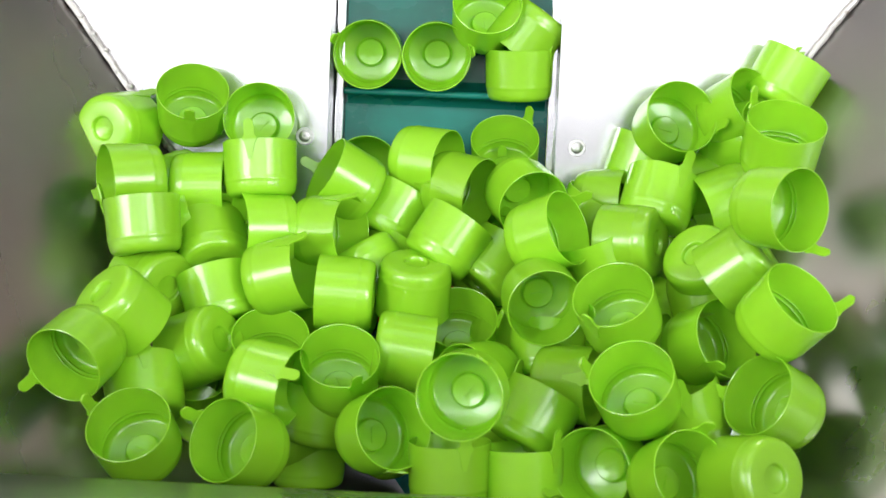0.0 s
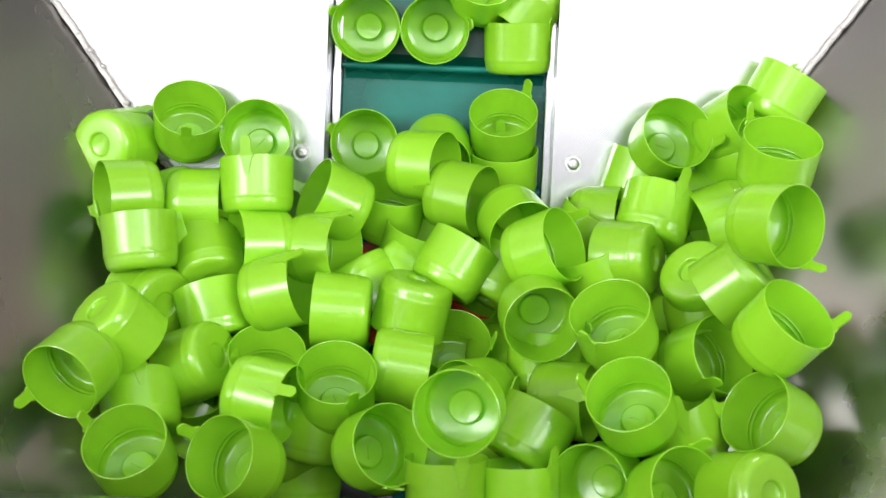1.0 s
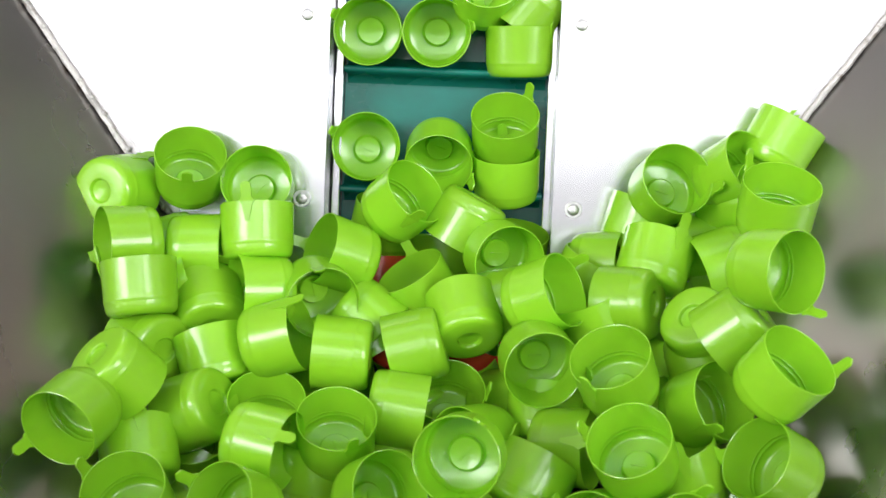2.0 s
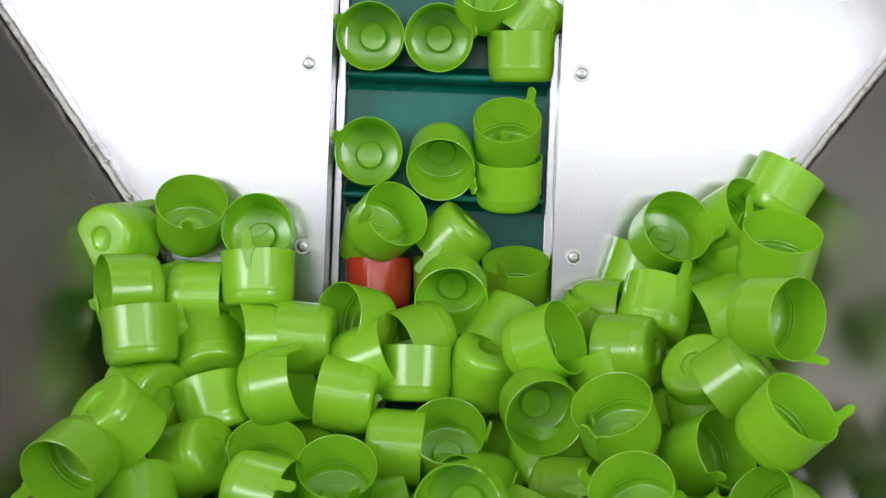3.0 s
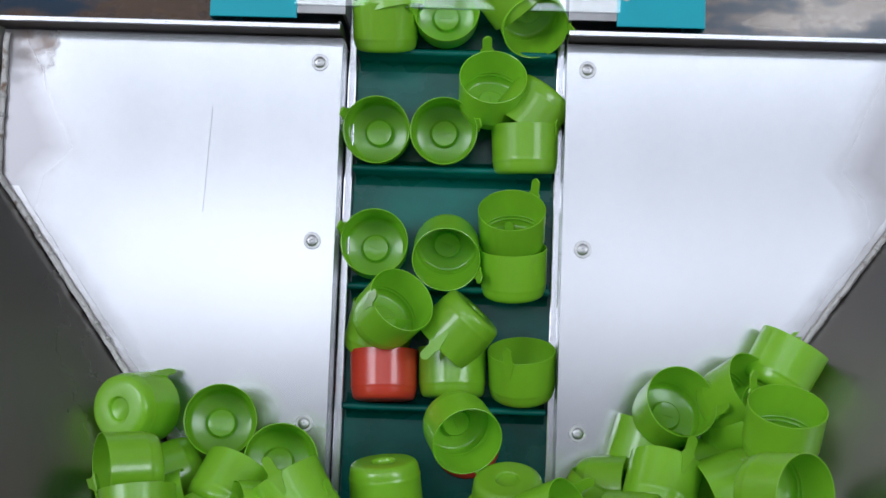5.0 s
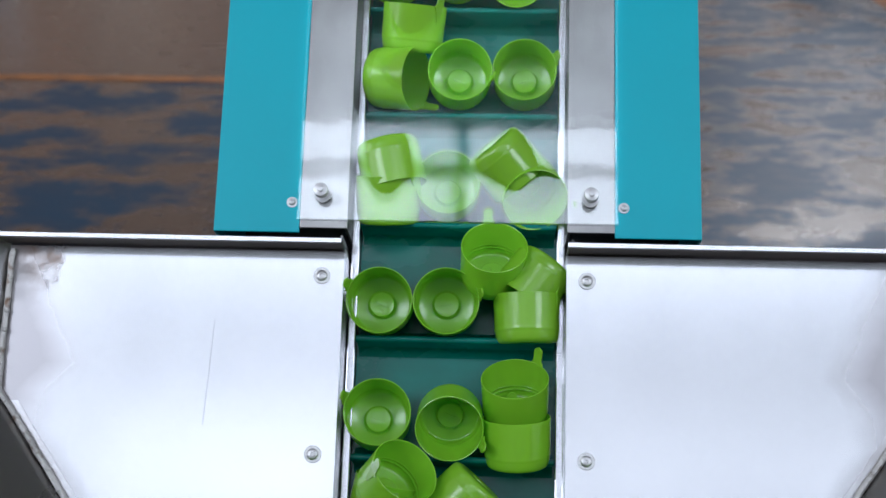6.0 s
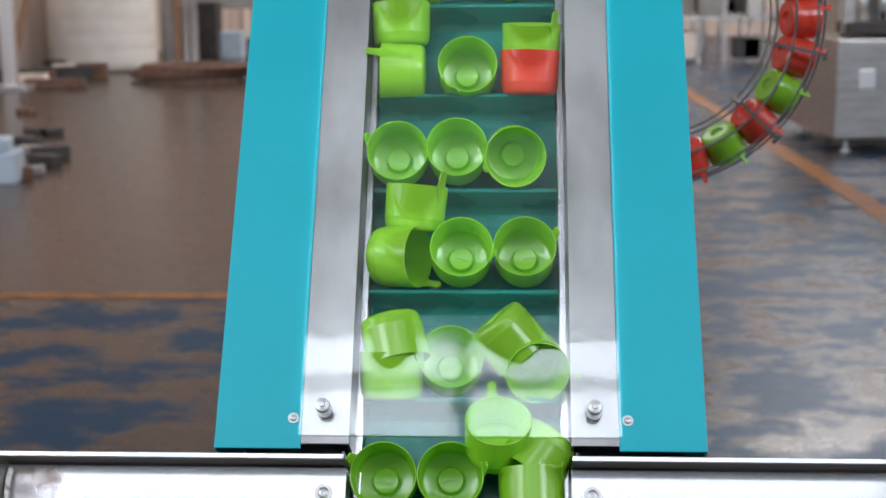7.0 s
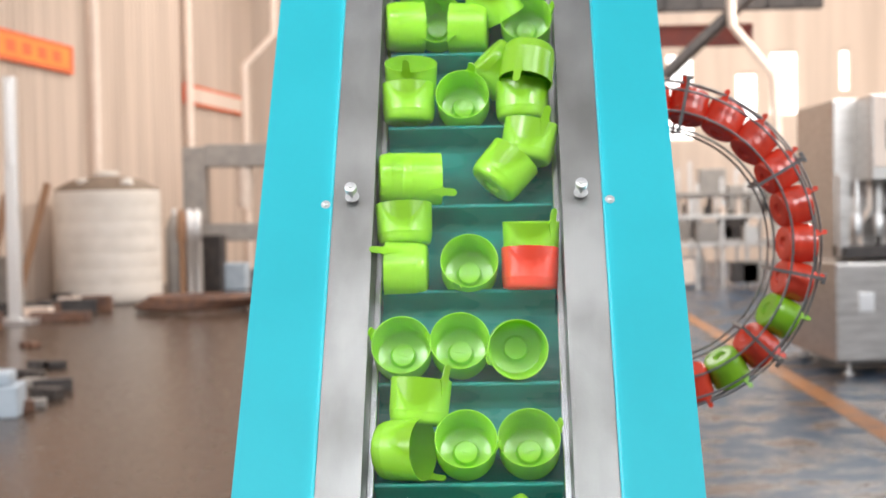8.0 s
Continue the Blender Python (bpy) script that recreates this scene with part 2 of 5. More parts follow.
def floor_material():
    """Polished concrete; blue floor paint, half worn off, on the near bay; orange lane lines are separate strips."""
    m, nt, bs = nodes_of("worn_workshop_floor")
    co = nt.nodes.new("ShaderNodeTexCoord")
    big = nt.nodes.new("ShaderNodeTexNoise")
    big.inputs["Scale"].default_value, big.inputs["Detail"].default_value = 2.6, 12
    big.inputs["Roughness"].default_value = 0.66
    mp = nt.nodes.new("ShaderNodeMapping")
    mp.inputs["Scale"].default_value = (0.9, 1.15, 1.0)
    nt.links.new(co.outputs["Object"], mp.inputs[0])
    nt.links.new(mp.outputs[0], big.inputs["Vector"])
    wear = nt.nodes.new("ShaderNodeValToRGB")
    wear.color_ramp.elements[0].position, wear.color_ramp.elements[1].position = 0.44, 0.55
    nt.links.new(big.outputs["Fac"], wear.inputs[0])
    sep = nt.nodes.new("ShaderNodeSeparateXYZ")
    nt.links.new(co.outputs["Object"], sep.inputs[0])
    near = nt.nodes.new("ShaderNodeMath")
    near.operation = "LESS_THAN"
    near.inputs[1].default_value = 6.4
    nt.links.new(sep.outputs["Y"], near.inputs[0])
    side = nt.nodes.new("ShaderNodeMath")
    side.operation = "GREATER_THAN"
    side.inputs[1].default_value = 0.4
    nt.links.new(sep.outputs["X"], side.inputs[0])
    lane = nt.nodes.new("ShaderNodeMath")
    lane.operation = "MAXIMUM"
    nt.links.new(near.outputs[0], lane.inputs[0])
    nt.links.new(side.outputs[0], lane.inputs[1])
    painted = nt.nodes.new("ShaderNodeMath")
    painted.operation = "MULTIPLY"
    nt.links.new(lane.outputs[0], painted.inputs[0])
    nt.links.new(wear.outputs[0], painted.inputs[1])
    fine = nt.nodes.new("ShaderNodeTexNoise")
    fine.inputs["Scale"].default_value, fine.inputs["Detail"].default_value = 9, 8
    nt.links.new(mp.outputs[0], fine.inputs["Vector"])
    conc = nt.nodes.new("ShaderNodeValToRGB")
    conc.color_ramp.elements[0].color = (0.042, 0.028, 0.020, 1)
    conc.color_ramp.elements[1].color = (0.086, 0.057, 0.041, 1)
    nt.links.new(fine.outputs["Fac"], conc.inputs[0])
    blue = nt.nodes.new("ShaderNodeValToRGB")
    blue.color_ramp.elements[0].color = (0.003, 0.024, 0.052, 1)
    blue.color_ramp.elements[1].color = (0.008, 0.046, 0.092, 1)
    nt.links.new(fine.outputs["Fac"], blue.inputs[0])
    mix = nt.nodes.new("ShaderNodeMix")
    mix.data_type = "RGBA"
    nt.links.new(painted.outputs[0], mix.inputs[0])
    nt.links.new(conc.outputs[0], mix.inputs[6])
    nt.links.new(blue.outputs[0], mix.inputs[7])
    nt.links.new(mix.outputs[2], bs.inputs["Base Color"])
    rr = nt.nodes.new("ShaderNodeMapRange")
    rr.inputs["To Min"].default_value, rr.inputs["To Max"].default_value = 0.16, 0.34
    nt.links.new(fine.outputs["Fac"], rr.inputs["Value"])
    # the paint is duller than the polished concrete
    dull = nt.nodes.new("ShaderNodeMath")
    dull.operation = "MULTIPLY_ADD"
    dull.inputs[1].default_value = 0.14
    nt.links.new(painted.outputs[0], dull.inputs[0])
    nt.links.new(rr.outputs[0], dull.inputs[2])
    nt.links.new(dull.outputs[0], bs.inputs["Roughness"])
    bp = nt.nodes.new("ShaderNodeBump")
    bp.inputs["Strength"].default_value, bp.inputs["Distance"].default_value = 0.05, 0.01
    nt.links.new(fine.outputs["Fac"], bp.inputs["Height"])
    nt.links.new(bp.outputs[0], bs.inputs["Normal"])
    gloss = nt.nodes.new("ShaderNodeMapRange")
    gloss.inputs["To Min"].default_value, gloss.inputs["To Max"].default_value = 0.22, 0.09
    nt.links.new(painted.outputs[0], gloss.inputs["Value"])
    nt.links.new(gloss.outputs[0], bs.inputs["Specular IOR Level"])
    return m


FLOOR = floor_material()
LANE = mat("orange_lane_paint", (0.26, 0.10, 0.022), (0.09, 0.045, 0.022), scale=6, rough=0.45, contrast=(0.3, 0.55), spec=0.2)

# ---------------------------------------------------------------- mesh helpers


def box(bm, x0, x1, y0, y1, z0, z1, bevel=0.0, m=None):
    r = bmesh.ops.create_cube(bm, size=1.0)
    vs = r["verts"]
    for v in vs:
        v.co = Vector((x0 + (v.co.x + 0.5) * (x1 - x0), y0 + (v.co.y + 0.5) * (y1 - y0), z0 + (v.co.z + 0.5) * (z1 - z0)))
    if bevel:
        es = list({e for v in vs for e in v.link_edges})
        r2 = bmesh.ops.bevel(bm, geom=es, offset=bevel, segments=2, affect="EDGES", profile=0.6)
        vs = list({v for f in r2["faces"] for v in f.verts} | {v for v in vs if v.is_valid})
    if m is not None:
        bmesh.ops.transform(bm, matrix=m, verts=vs)
    return bm


def prism(bm, outline, y0, y1):
    """A plate: an outline of (x, z) drawn out from y0 to y1."""
    a = [bm.verts.new((x, y0, z)) for x, z in outline]
    b = [bm.verts.new((x, y1, z)) for x, z in outline]
    bm.faces.new(a)
    bm.faces.new(b[::-1])
    for i in range(len(a)):
        j = (i + 1) % len(a)
        bm.faces.new((a[i], b[i], b[j], a[j]))
    bmesh.ops.recalc_face_normals(bm, faces=bm.faces)
    return bm


def lathe(bm, profile, steps=32, closed=False):
    """Turn a profile of (r, z) about z."""
    rings = []
    for r, z in profile:
        if r < 1e-6:
            rings.append([bm.verts.new((0, 0, z))])
        else:
            rings.append([bm.verts.new((r * math.cos(2 * math.pi * k / steps), r * math.sin(2 * math.pi * k / steps), z)) for k in range(steps)])
    for a, b in zip(rings, rings[1:]):
        for k in range(steps):
            j = (k + 1) % steps
            if len(a) == 1 and len(b) > 1:
                bm.faces.new((a[0], b[j], b[k]))
            elif len(b) == 1 and len(a) > 1:
                bm.faces.new((a[k], a[j], b[0]))
            elif len(a) > 1:
                bm.faces.new((a[k], a[j], b[j], b[k]))
    bmesh.ops.recalc_face_normals(bm, faces=bm.faces)
    return bm


def rod(bm, points, radius, steps=8):
    """A round bar along a row of points."""
    pts = [Vector(p) for p in points]
    rings = []
    for i, p in enumerate(pts):
        d = (pts[min(i + 1, len(pts) - 1)] - pts[max(i - 1, 0)]).normalized()
        s = d.orthogonal().normalized() if i == 0 else (side - d * side.dot(d)).normalized()
        side = s
        t = d.cross(s)
        rings.append([bm.verts.new(p + radius * (s * math.cos(2 * math.pi * k / steps) + t * math.sin(2 * math.pi * k / steps))) for k in range(steps)])
    for a, b in zip(rings, rings[1:]):
        for k in range(steps):
            j = (k + 1) % steps
            bm.faces.new((a[k], a[j], b[j], b[k]))
    bm.faces.new(rings[0][::-1])
    bm.faces.new(rings[-1])
    bmesh.ops.recalc_face_normals(bm, faces=bm.faces)
    return bm


def mesh_of(name, bm, material, smooth=None):
    me = bpy.data.meshes.new(name)
    bm.to_mesh(me)
    bm.free()
    me.materials.append(material)
    if smooth is not None:
        me.shade_smooth()
        me.set_sharp_from_angle(angle=radians(smooth))
    return me


def part(name, bm, material, parent, label="", smooth=None):
    ob = new(name, mesh_of(name, bm, material, smooth))
    ob.parent = parent
    if label:
        ob["label"] = label
    return ob


def single(name, bm, material, label, category, m=None, smooth=None, kind="", group=""):
    ob = new(name, mesh_of(name, bm, material, smooth))
    if m is not None:
        ob.matrix_world = m
    return tagged(ob, label, category, group, kind)


def root(name, m, label, category, group="", kind=""):
    ob = new(name)
    ob.empty_display_size = 0.1
    ob.matrix_world = m
    return tagged(ob, label, category, group, kind)


# the conveyor's own space: x across, y into the belt, z up the incline; the belt's face is y = 0
TILT = 34.25
SLOPE = pose(0, 0.9712, 0.8387, -TILT)
MID = -0.0375   # the conveyor's centre line
# ---------------------------------------------------------------- the hall


def hall():
    bm = bmesh.new()
    box(bm, -16, 14, -16, 44, -0.2, 0)
    single("floor", bm, FLOOR, "worn polished concrete floor with peeling blue paint", "floor", kind="structure")
    for x0, x1, y0, y1 in ((-12, -0.9, 6.27, 6.38), (2.35, 2.53, -3, 34)):
        bm = bmesh.new()
        box(bm, x0, x1, y0, y1, 0.0, 0.004)
        single("floor_marking", bm, LANE, "faded orange lane line painted on the floor", "floor marking", kind="structure")
    # long side wall of ribbed cladding
    bm = bmesh.new()
    prof = []
    n = 260
    for k in range(n):
        x = -16 + 60 * k / n
        prof += [(x, 0.0), (x + 0.05, 0.035), (x + 0.14, 0.035), (x + 0.19, 0.0)]
    lo = [bm.verts.new((y, x, 0)) for x, y in prof]
    hi = [bm.verts.new((y, x, 11.0)) for x, y in prof]
    for i in range(len(prof) - 1):
        bm.faces.new((lo[i], lo[i + 1], hi[i + 1], hi[i]))
    box(bm, -0.2, -0.004, -16, 44, 0, 11.0)
    single("wall_west", bm, WALLPAINT, "pale ribbed metal cladding on the hall wall", "wall", pose(-10.9, 0, 0, 0, 0, -6.7), kind="structure")
    # unseen east wall, with an opening added for the side fill
    bm = bmesh.new()
    box(bm, 14, 14.2, -16, -5, 0, 11.0)
    box(bm, 14, 14.2, 7, 44, 0, 11.0)
    box(bm, 14, 14.2, -5, 7, 0, 2.5)
    box(bm, 14, 14.2, -5, 7, 7, 11.0)
    single("wall_east", bm, WALLPAINT, "pale painted hall wall", "wall", kind="structure")
    # unseen wall behind the camera; central windows inferred, outer ones added for the fill
    bm = bmesh.new()
    box(bm, -16, 14.2, -5.25, -5, 0, 5.1)
    box(bm, -16, 14.2, -5.25, -5, 9.95, 11.0)
    for x0, x1 in ((-16, -10.1), (-4.2, -3.5), (3.6, 4.6), (10.5, 14.2)):
        box(bm, x0, x1, -5.25, -5, 5.1, 9.95)
    single("wall_south", bm, SLATE, "unseen slate grey wall around a band of tall windows", "wall", kind="structure")
    bm = bmesh.new()
    for x in (-3.45, -1.9, -0.33, 1.6, 3.55):
        box(bm, x - 0.05, x + 0.05, -5.2, -5.08, 5.1, 9.95)
    for x in (-10.05, -8.1, -6.2, -4.25, 4.65, 6.6, 8.5, 10.45):
        box(bm, x - 0.05, x + 0.05, -5.2, -5.08, 5.1, 9.95)
    for x0, x1 in ((-3.4, -1.95), (-1.85, -0.38), (-0.28, 1.55), (1.65, 3.5)):
        for z in (5.1, 6.42, 8.18, 9.0, 9.85):
            box(bm, x0, x1, -5.19, -5.09, z, z + 0.08)
    single("window_band", bm, SLATE, "steel mullions of the tall window band", "window", kind="structure")
    # end wall, built round its windows
    openings = [(4.3, 5.05, 3.2, 5.5), (6.1, 6.7, 3.6, 4.95), (7.0, 7.75, 3.8, 5.5), (8.8, 9.1, 4.4, 5.5), (10.4, 11.2, 3.6, 5.5)]
    bm = bmesh.new()
    x = -16.0
    for x0, x1, z0, z1 in openings:
        box(bm, x, x0, 36, 36.25, 0, 11.0)
        box(bm, x0, x1, 36, 36.25, 0, z0)
        box(bm, x0, x1, 36, 36.25, z1, 11.0)
        x = x1
    box(bm, x, 14.2, 36, 36.25, 0, 11.0)
    single("wall_north", bm, WALLPAINT, "pale end wall of the hall with tall windows", "wall", kind="structure")
    for k, (x0, x1, z0, z1) in enumerate(openings):
        w = root("window_%d" % (k + 1), pose(0, 36.1, 0), "tall window glowing white with daylight", "window", kind="structure")
        bm = bmesh.new()
        for a, b, c, d in ((x0, x0 + 0.05, z0, z1), (x1 - 0.05, x1, z0, z1), (x0 + 0.05, x1 - 0.05, z0, z0 + 0.05), (x0 + 0.05, x1 - 0.05, z1 - 0.05, z1)):
            box(bm, a, b, -0.05, 0.05, c, d)
        part("window_frame", bm, PALE, w)
        bm = bmesh.new()
        box(bm, x0 + 0.05, x1 - 0.05, -0.01, 0.01, z0 + 0.05, z1 - 0.05)
        part("pane", bm, PANE, w)
    # unseen roof, grey to dim the hall, with openings added for the overhead fill
    holes = [(-6.5, 5.5, 0.5, 4.0), (-6.0, -3.0, 10, 18), (2.0, 5.0, 10, 18), (-4.5, -1.5, 24, 32), (5.0, 9.0, 22, 30)]
    xs = sorted({-16.0, 14.2, *[h[0] for h in holes], *[h[1] for h in holes]})
    ys = sorted({-16.2, 44.0, *[h[2] for h in holes], *[h[3] for h in holes]})
    bm = bmesh.new()
    for a, b in zip(xs, xs[1:]):
        for c, d in zip(ys, ys[1:]):
            if not any(h[0] <= a and b <= h[1] and h[2] <= c and d <= h[3] for h in holes):
                box(bm, a, b, c, d, 10.8, 10.9)
    single("ceiling", bm, GREY, "unseen grey hall roof with added lamp openings", "ceiling", kind="structure")
    for x0, x1, y, z in ((3.0, 5.3, 29, 4.85), (9.5, 14, 29, 5.2)):
        bm = bmesh.new()
        box(bm, x0, x1, y - 0.12, y + 0.12, z, z + 0.03)
        box(bm, x0, x1, y - 0.12, y + 0.12, z + 0.42, z + 0.45)
        box(bm, x0, x1, y - 0.01, y + 0.01, z + 0.03, z + 0.42)
        single("roof_beam", bm, BEAM, "red oxide painted steel roof beam", "beam", kind="structure")
    # ribbed dark block added to stand in for the dark roof zone
    bm = bmesh.new()
    box(bm, 2.6, 6.6, 28.2, 28.5, 5.5, 7.4, 0.02)
    for k in range(6):
        box(bm, 2.7 + 0.7 * k, 2.78 + 0.7 * k, 28.12, 28.2, 5.5, 7.4)
    single("dark_roof_block", bm, DARK, "added dark block for the dark roof zone", "girder", kind="structure")
    for pts in (((3.2, 27, 4.05), (6.3, 27, 6.9)), ((6.2, 27.5, 6.9), (9.4, 27.5, 6.2), (9.6, 27.5, 5.0))):
        bm = bmesh.new()
        rod(bm, pts, 0.13)
        single("roof_brace", bm, DARK, "dark diagonal steel roof brace", "beam", kind="structure")
    bm = bmesh.new()
    rod(bm, [(4.4, 26.8, 7.5), (4.5, 26.8, 5.0), (5.3, 26.8, 4.0), (5.4, 26.8, 2.2)], 0.09)
    single("vent_duct", bm, PALE, "pale cranked vent duct under the roof", "duct", kind="structure", smooth=60)


hall()

# ---------------------------------------------------------------- hopper


def half_width(v):
    return 0.3835 if v >= 0.15 else 0.3835 + 0.73 * (v - 0.15)


FACE = -0.055     # y of the hopper's back plates


def screw(parent, x, y, z, r=0.0052):
    bm = bmesh.new()
    lathe(bm, [(0, 0.0007), (r * 0.24, 0.0007), (r * 0.28, 0.0017), (r * 0.6, 0.0015), (r * 0.85, 0.0009), (r * 0.95, 0.0), (r * 1.35, 0.0), (r * 1.4, -0.0004), (r * 1.4, -0.001), (0, -0.001)], 20)
    ob = part("screw", bm, ZINC, parent, smooth=40)
    ob.matrix_local = pose(x, y, z, 90)
    return ob


def hopper():
    h = root("hopper", SLOPE, "brushed stainless steel hopper full of bottle caps", "hopper")
    low = -0.24
    for sgn, name in ((-1, "back_plate"), (1, "back_plate")):
        inner = -0.132 if sgn < 0 else 0.057
        outline = [(inner, 0.274), (MID + sgn * 0.3835, 0.274), (MID + sgn * 0.3835, 0.15), (MID + sgn * half_width(low), low), (inner, low)]
        bm = bmesh.new()
        prism(bm, outline, FACE, FACE + 0.003)
        # inner edge turned back beside the belt
        prism(bm, [(inner, 0.274), (inner + sgn * 0.002, 0.274), (inner + sgn * 0.002, low), (inner, low)], FACE + 0.003, 0.02)
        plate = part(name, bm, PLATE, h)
        # turned-out rim along the top
        bm = bmesh.new()
        x0, x1 = sorted((inner, MID + sgn * 0.40))
        box(bm, x0, x1, FACE - 0.0245, FACE + 0.03, 0.2755, 0.2790, 0.001)
        part("rim", bm, RIM, h, "steel rim turned out along the top, coloured rusty and shaded")
        bm = bmesh.new()
        box(bm, x0, x1, FACE - 0.0270, FACE - 0.0247, 0.2748, 0.2794, 0.0006)
        part("lip", bm, STEEL, h, "bright front lip of the rim")
        for z in (-0.0495, 0.1015, 0.2524):
            screw(h, -0.1505 if sgn < 0 else 0.0742, FACE - 0.001, z)
        # side wall: flares towards the front
        def wall_point(v, n):
            return Vector((MID + sgn * (half_width(v) + (n - 0.055) * 0.85), -n, v))
        bm = bmesh.new()
        vs_ = [0.281, 0.15, -0.02, -0.18, -0.40]
        ns_ = [0.055, 0.3, 0.75]
        grid = [[bm.verts.new(wall_point(v, n)) for n in ns_] for v in vs_]
        out = [[bm.verts.new(wall_point(v, n) + Vector((sgn * 0.003, 0, 0))) for n in ns_] for v in vs_]
        for g, flip in ((grid, False), (out, True)):
            for i in range(len(vs_) - 1):
                for j in range(len(ns_) - 1):
                    q = (g[i][j], g[i][j + 1], g[i + 1][j + 1], g[i + 1][j])
                    bm.faces.new(q if not flip else q[::-1])
        for j in range(len(ns_) - 1):
            bm.faces.new((grid[0][j], out[0][j], out[0][j + 1], grid[0][j + 1]))
        bmesh.ops.recalc_face_normals(bm, faces=bm.faces)
        part("side_wall", bm, WALL_STEEL, h, "dull grey steel side wall")
        # ground flange along the corner, on the plate
        bm = bmesh.new()
        edge, inner_edge = [], []
        for i in range(49):
            v = 0.140 - 0.340 * i / 48
            wide = 0.013
            edge.append((MID + sgn * (half_width(v) - 0.0015), v))
            inner_edge.append((MID + sgn * (half_width(v) - wide - random.uniform(-0.0008, 0.0008)), v))
        prism(bm, edge + inner_edge[::-1], FACE - 0.0009, FACE - 0.0002)
        bmesh.ops.triangulate(bm, faces=[f for f in bm.faces if len(f.verts) > 4])
        part("corner_flange", bm, FLANGE, h, "dull ground steel flange along the seam")
        # welded seam down the corner
        bm = bmesh.new()
        pts = []
        k = 60
        for i in range(k + 1):
            v = 0.270 - i * (0.270 + 0.16) / k
            p = wall_point(v, 0.055)
            pts.append((p.x - sgn * 0.003 + random.uniform(-0.0006, 0.0006), -0.058 + random.uniform(-0.0006, 0.0006), v))
        rod(bm, pts, 0.0028, 6)
        for i in range(0, k, 2):
            q = Vector(pts[i]) + Vector((-sgn * 0.001, -0.001, random.uniform(-0.003, 0.003)))
            bmesh.ops.create_icosphere(bm, subdivisions=1, radius=random.uniform(0.0018, 0.0034), matrix=Matrix.Translation(q))
        part("weld_seam", bm, WELD, h, "rough welded corner seam with rust specks", smooth=60)
    # a long scratch down one plate
    bm = bmesh.new()
    box(bm, -0.00007, 0.00007, -0.0002, 0.0002, -0.045, 0.045)
    sc = part("scratch", bm, DARK_STEEL, h)
    sc.matrix_local = pose(-0.2415, FACE - 0.0003, 0.168, 0, 2.7, 0)
    # front sheet that slopes down to the belt; its unseen front wall, added, shades the pile
    bm = bmesh.new()
    prism(bm, [(-0.055, -0.362), (-0.375, -0.250), (-0.80, -0.157), (-0.972, -0.108), (-0.972, -0.111), (-0.80, -0.160), (-0.375, -0.253), (-0.055, -0.365)], -0.75, 0.68)
    for v in bm.verts:
        v.co = Vector((v.co.y, v.co.x, v.co.z))
    bmesh.ops.recalc_face_normals(bm, faces=bm.faces)
    part("bottom_sheet", bm, WALL_STEEL, h, "grey steel bottom sheet with an added unseen front wall")
    return h


hopper()

# ---------------------------------------------------------------- conveyor
TOP = 2.1


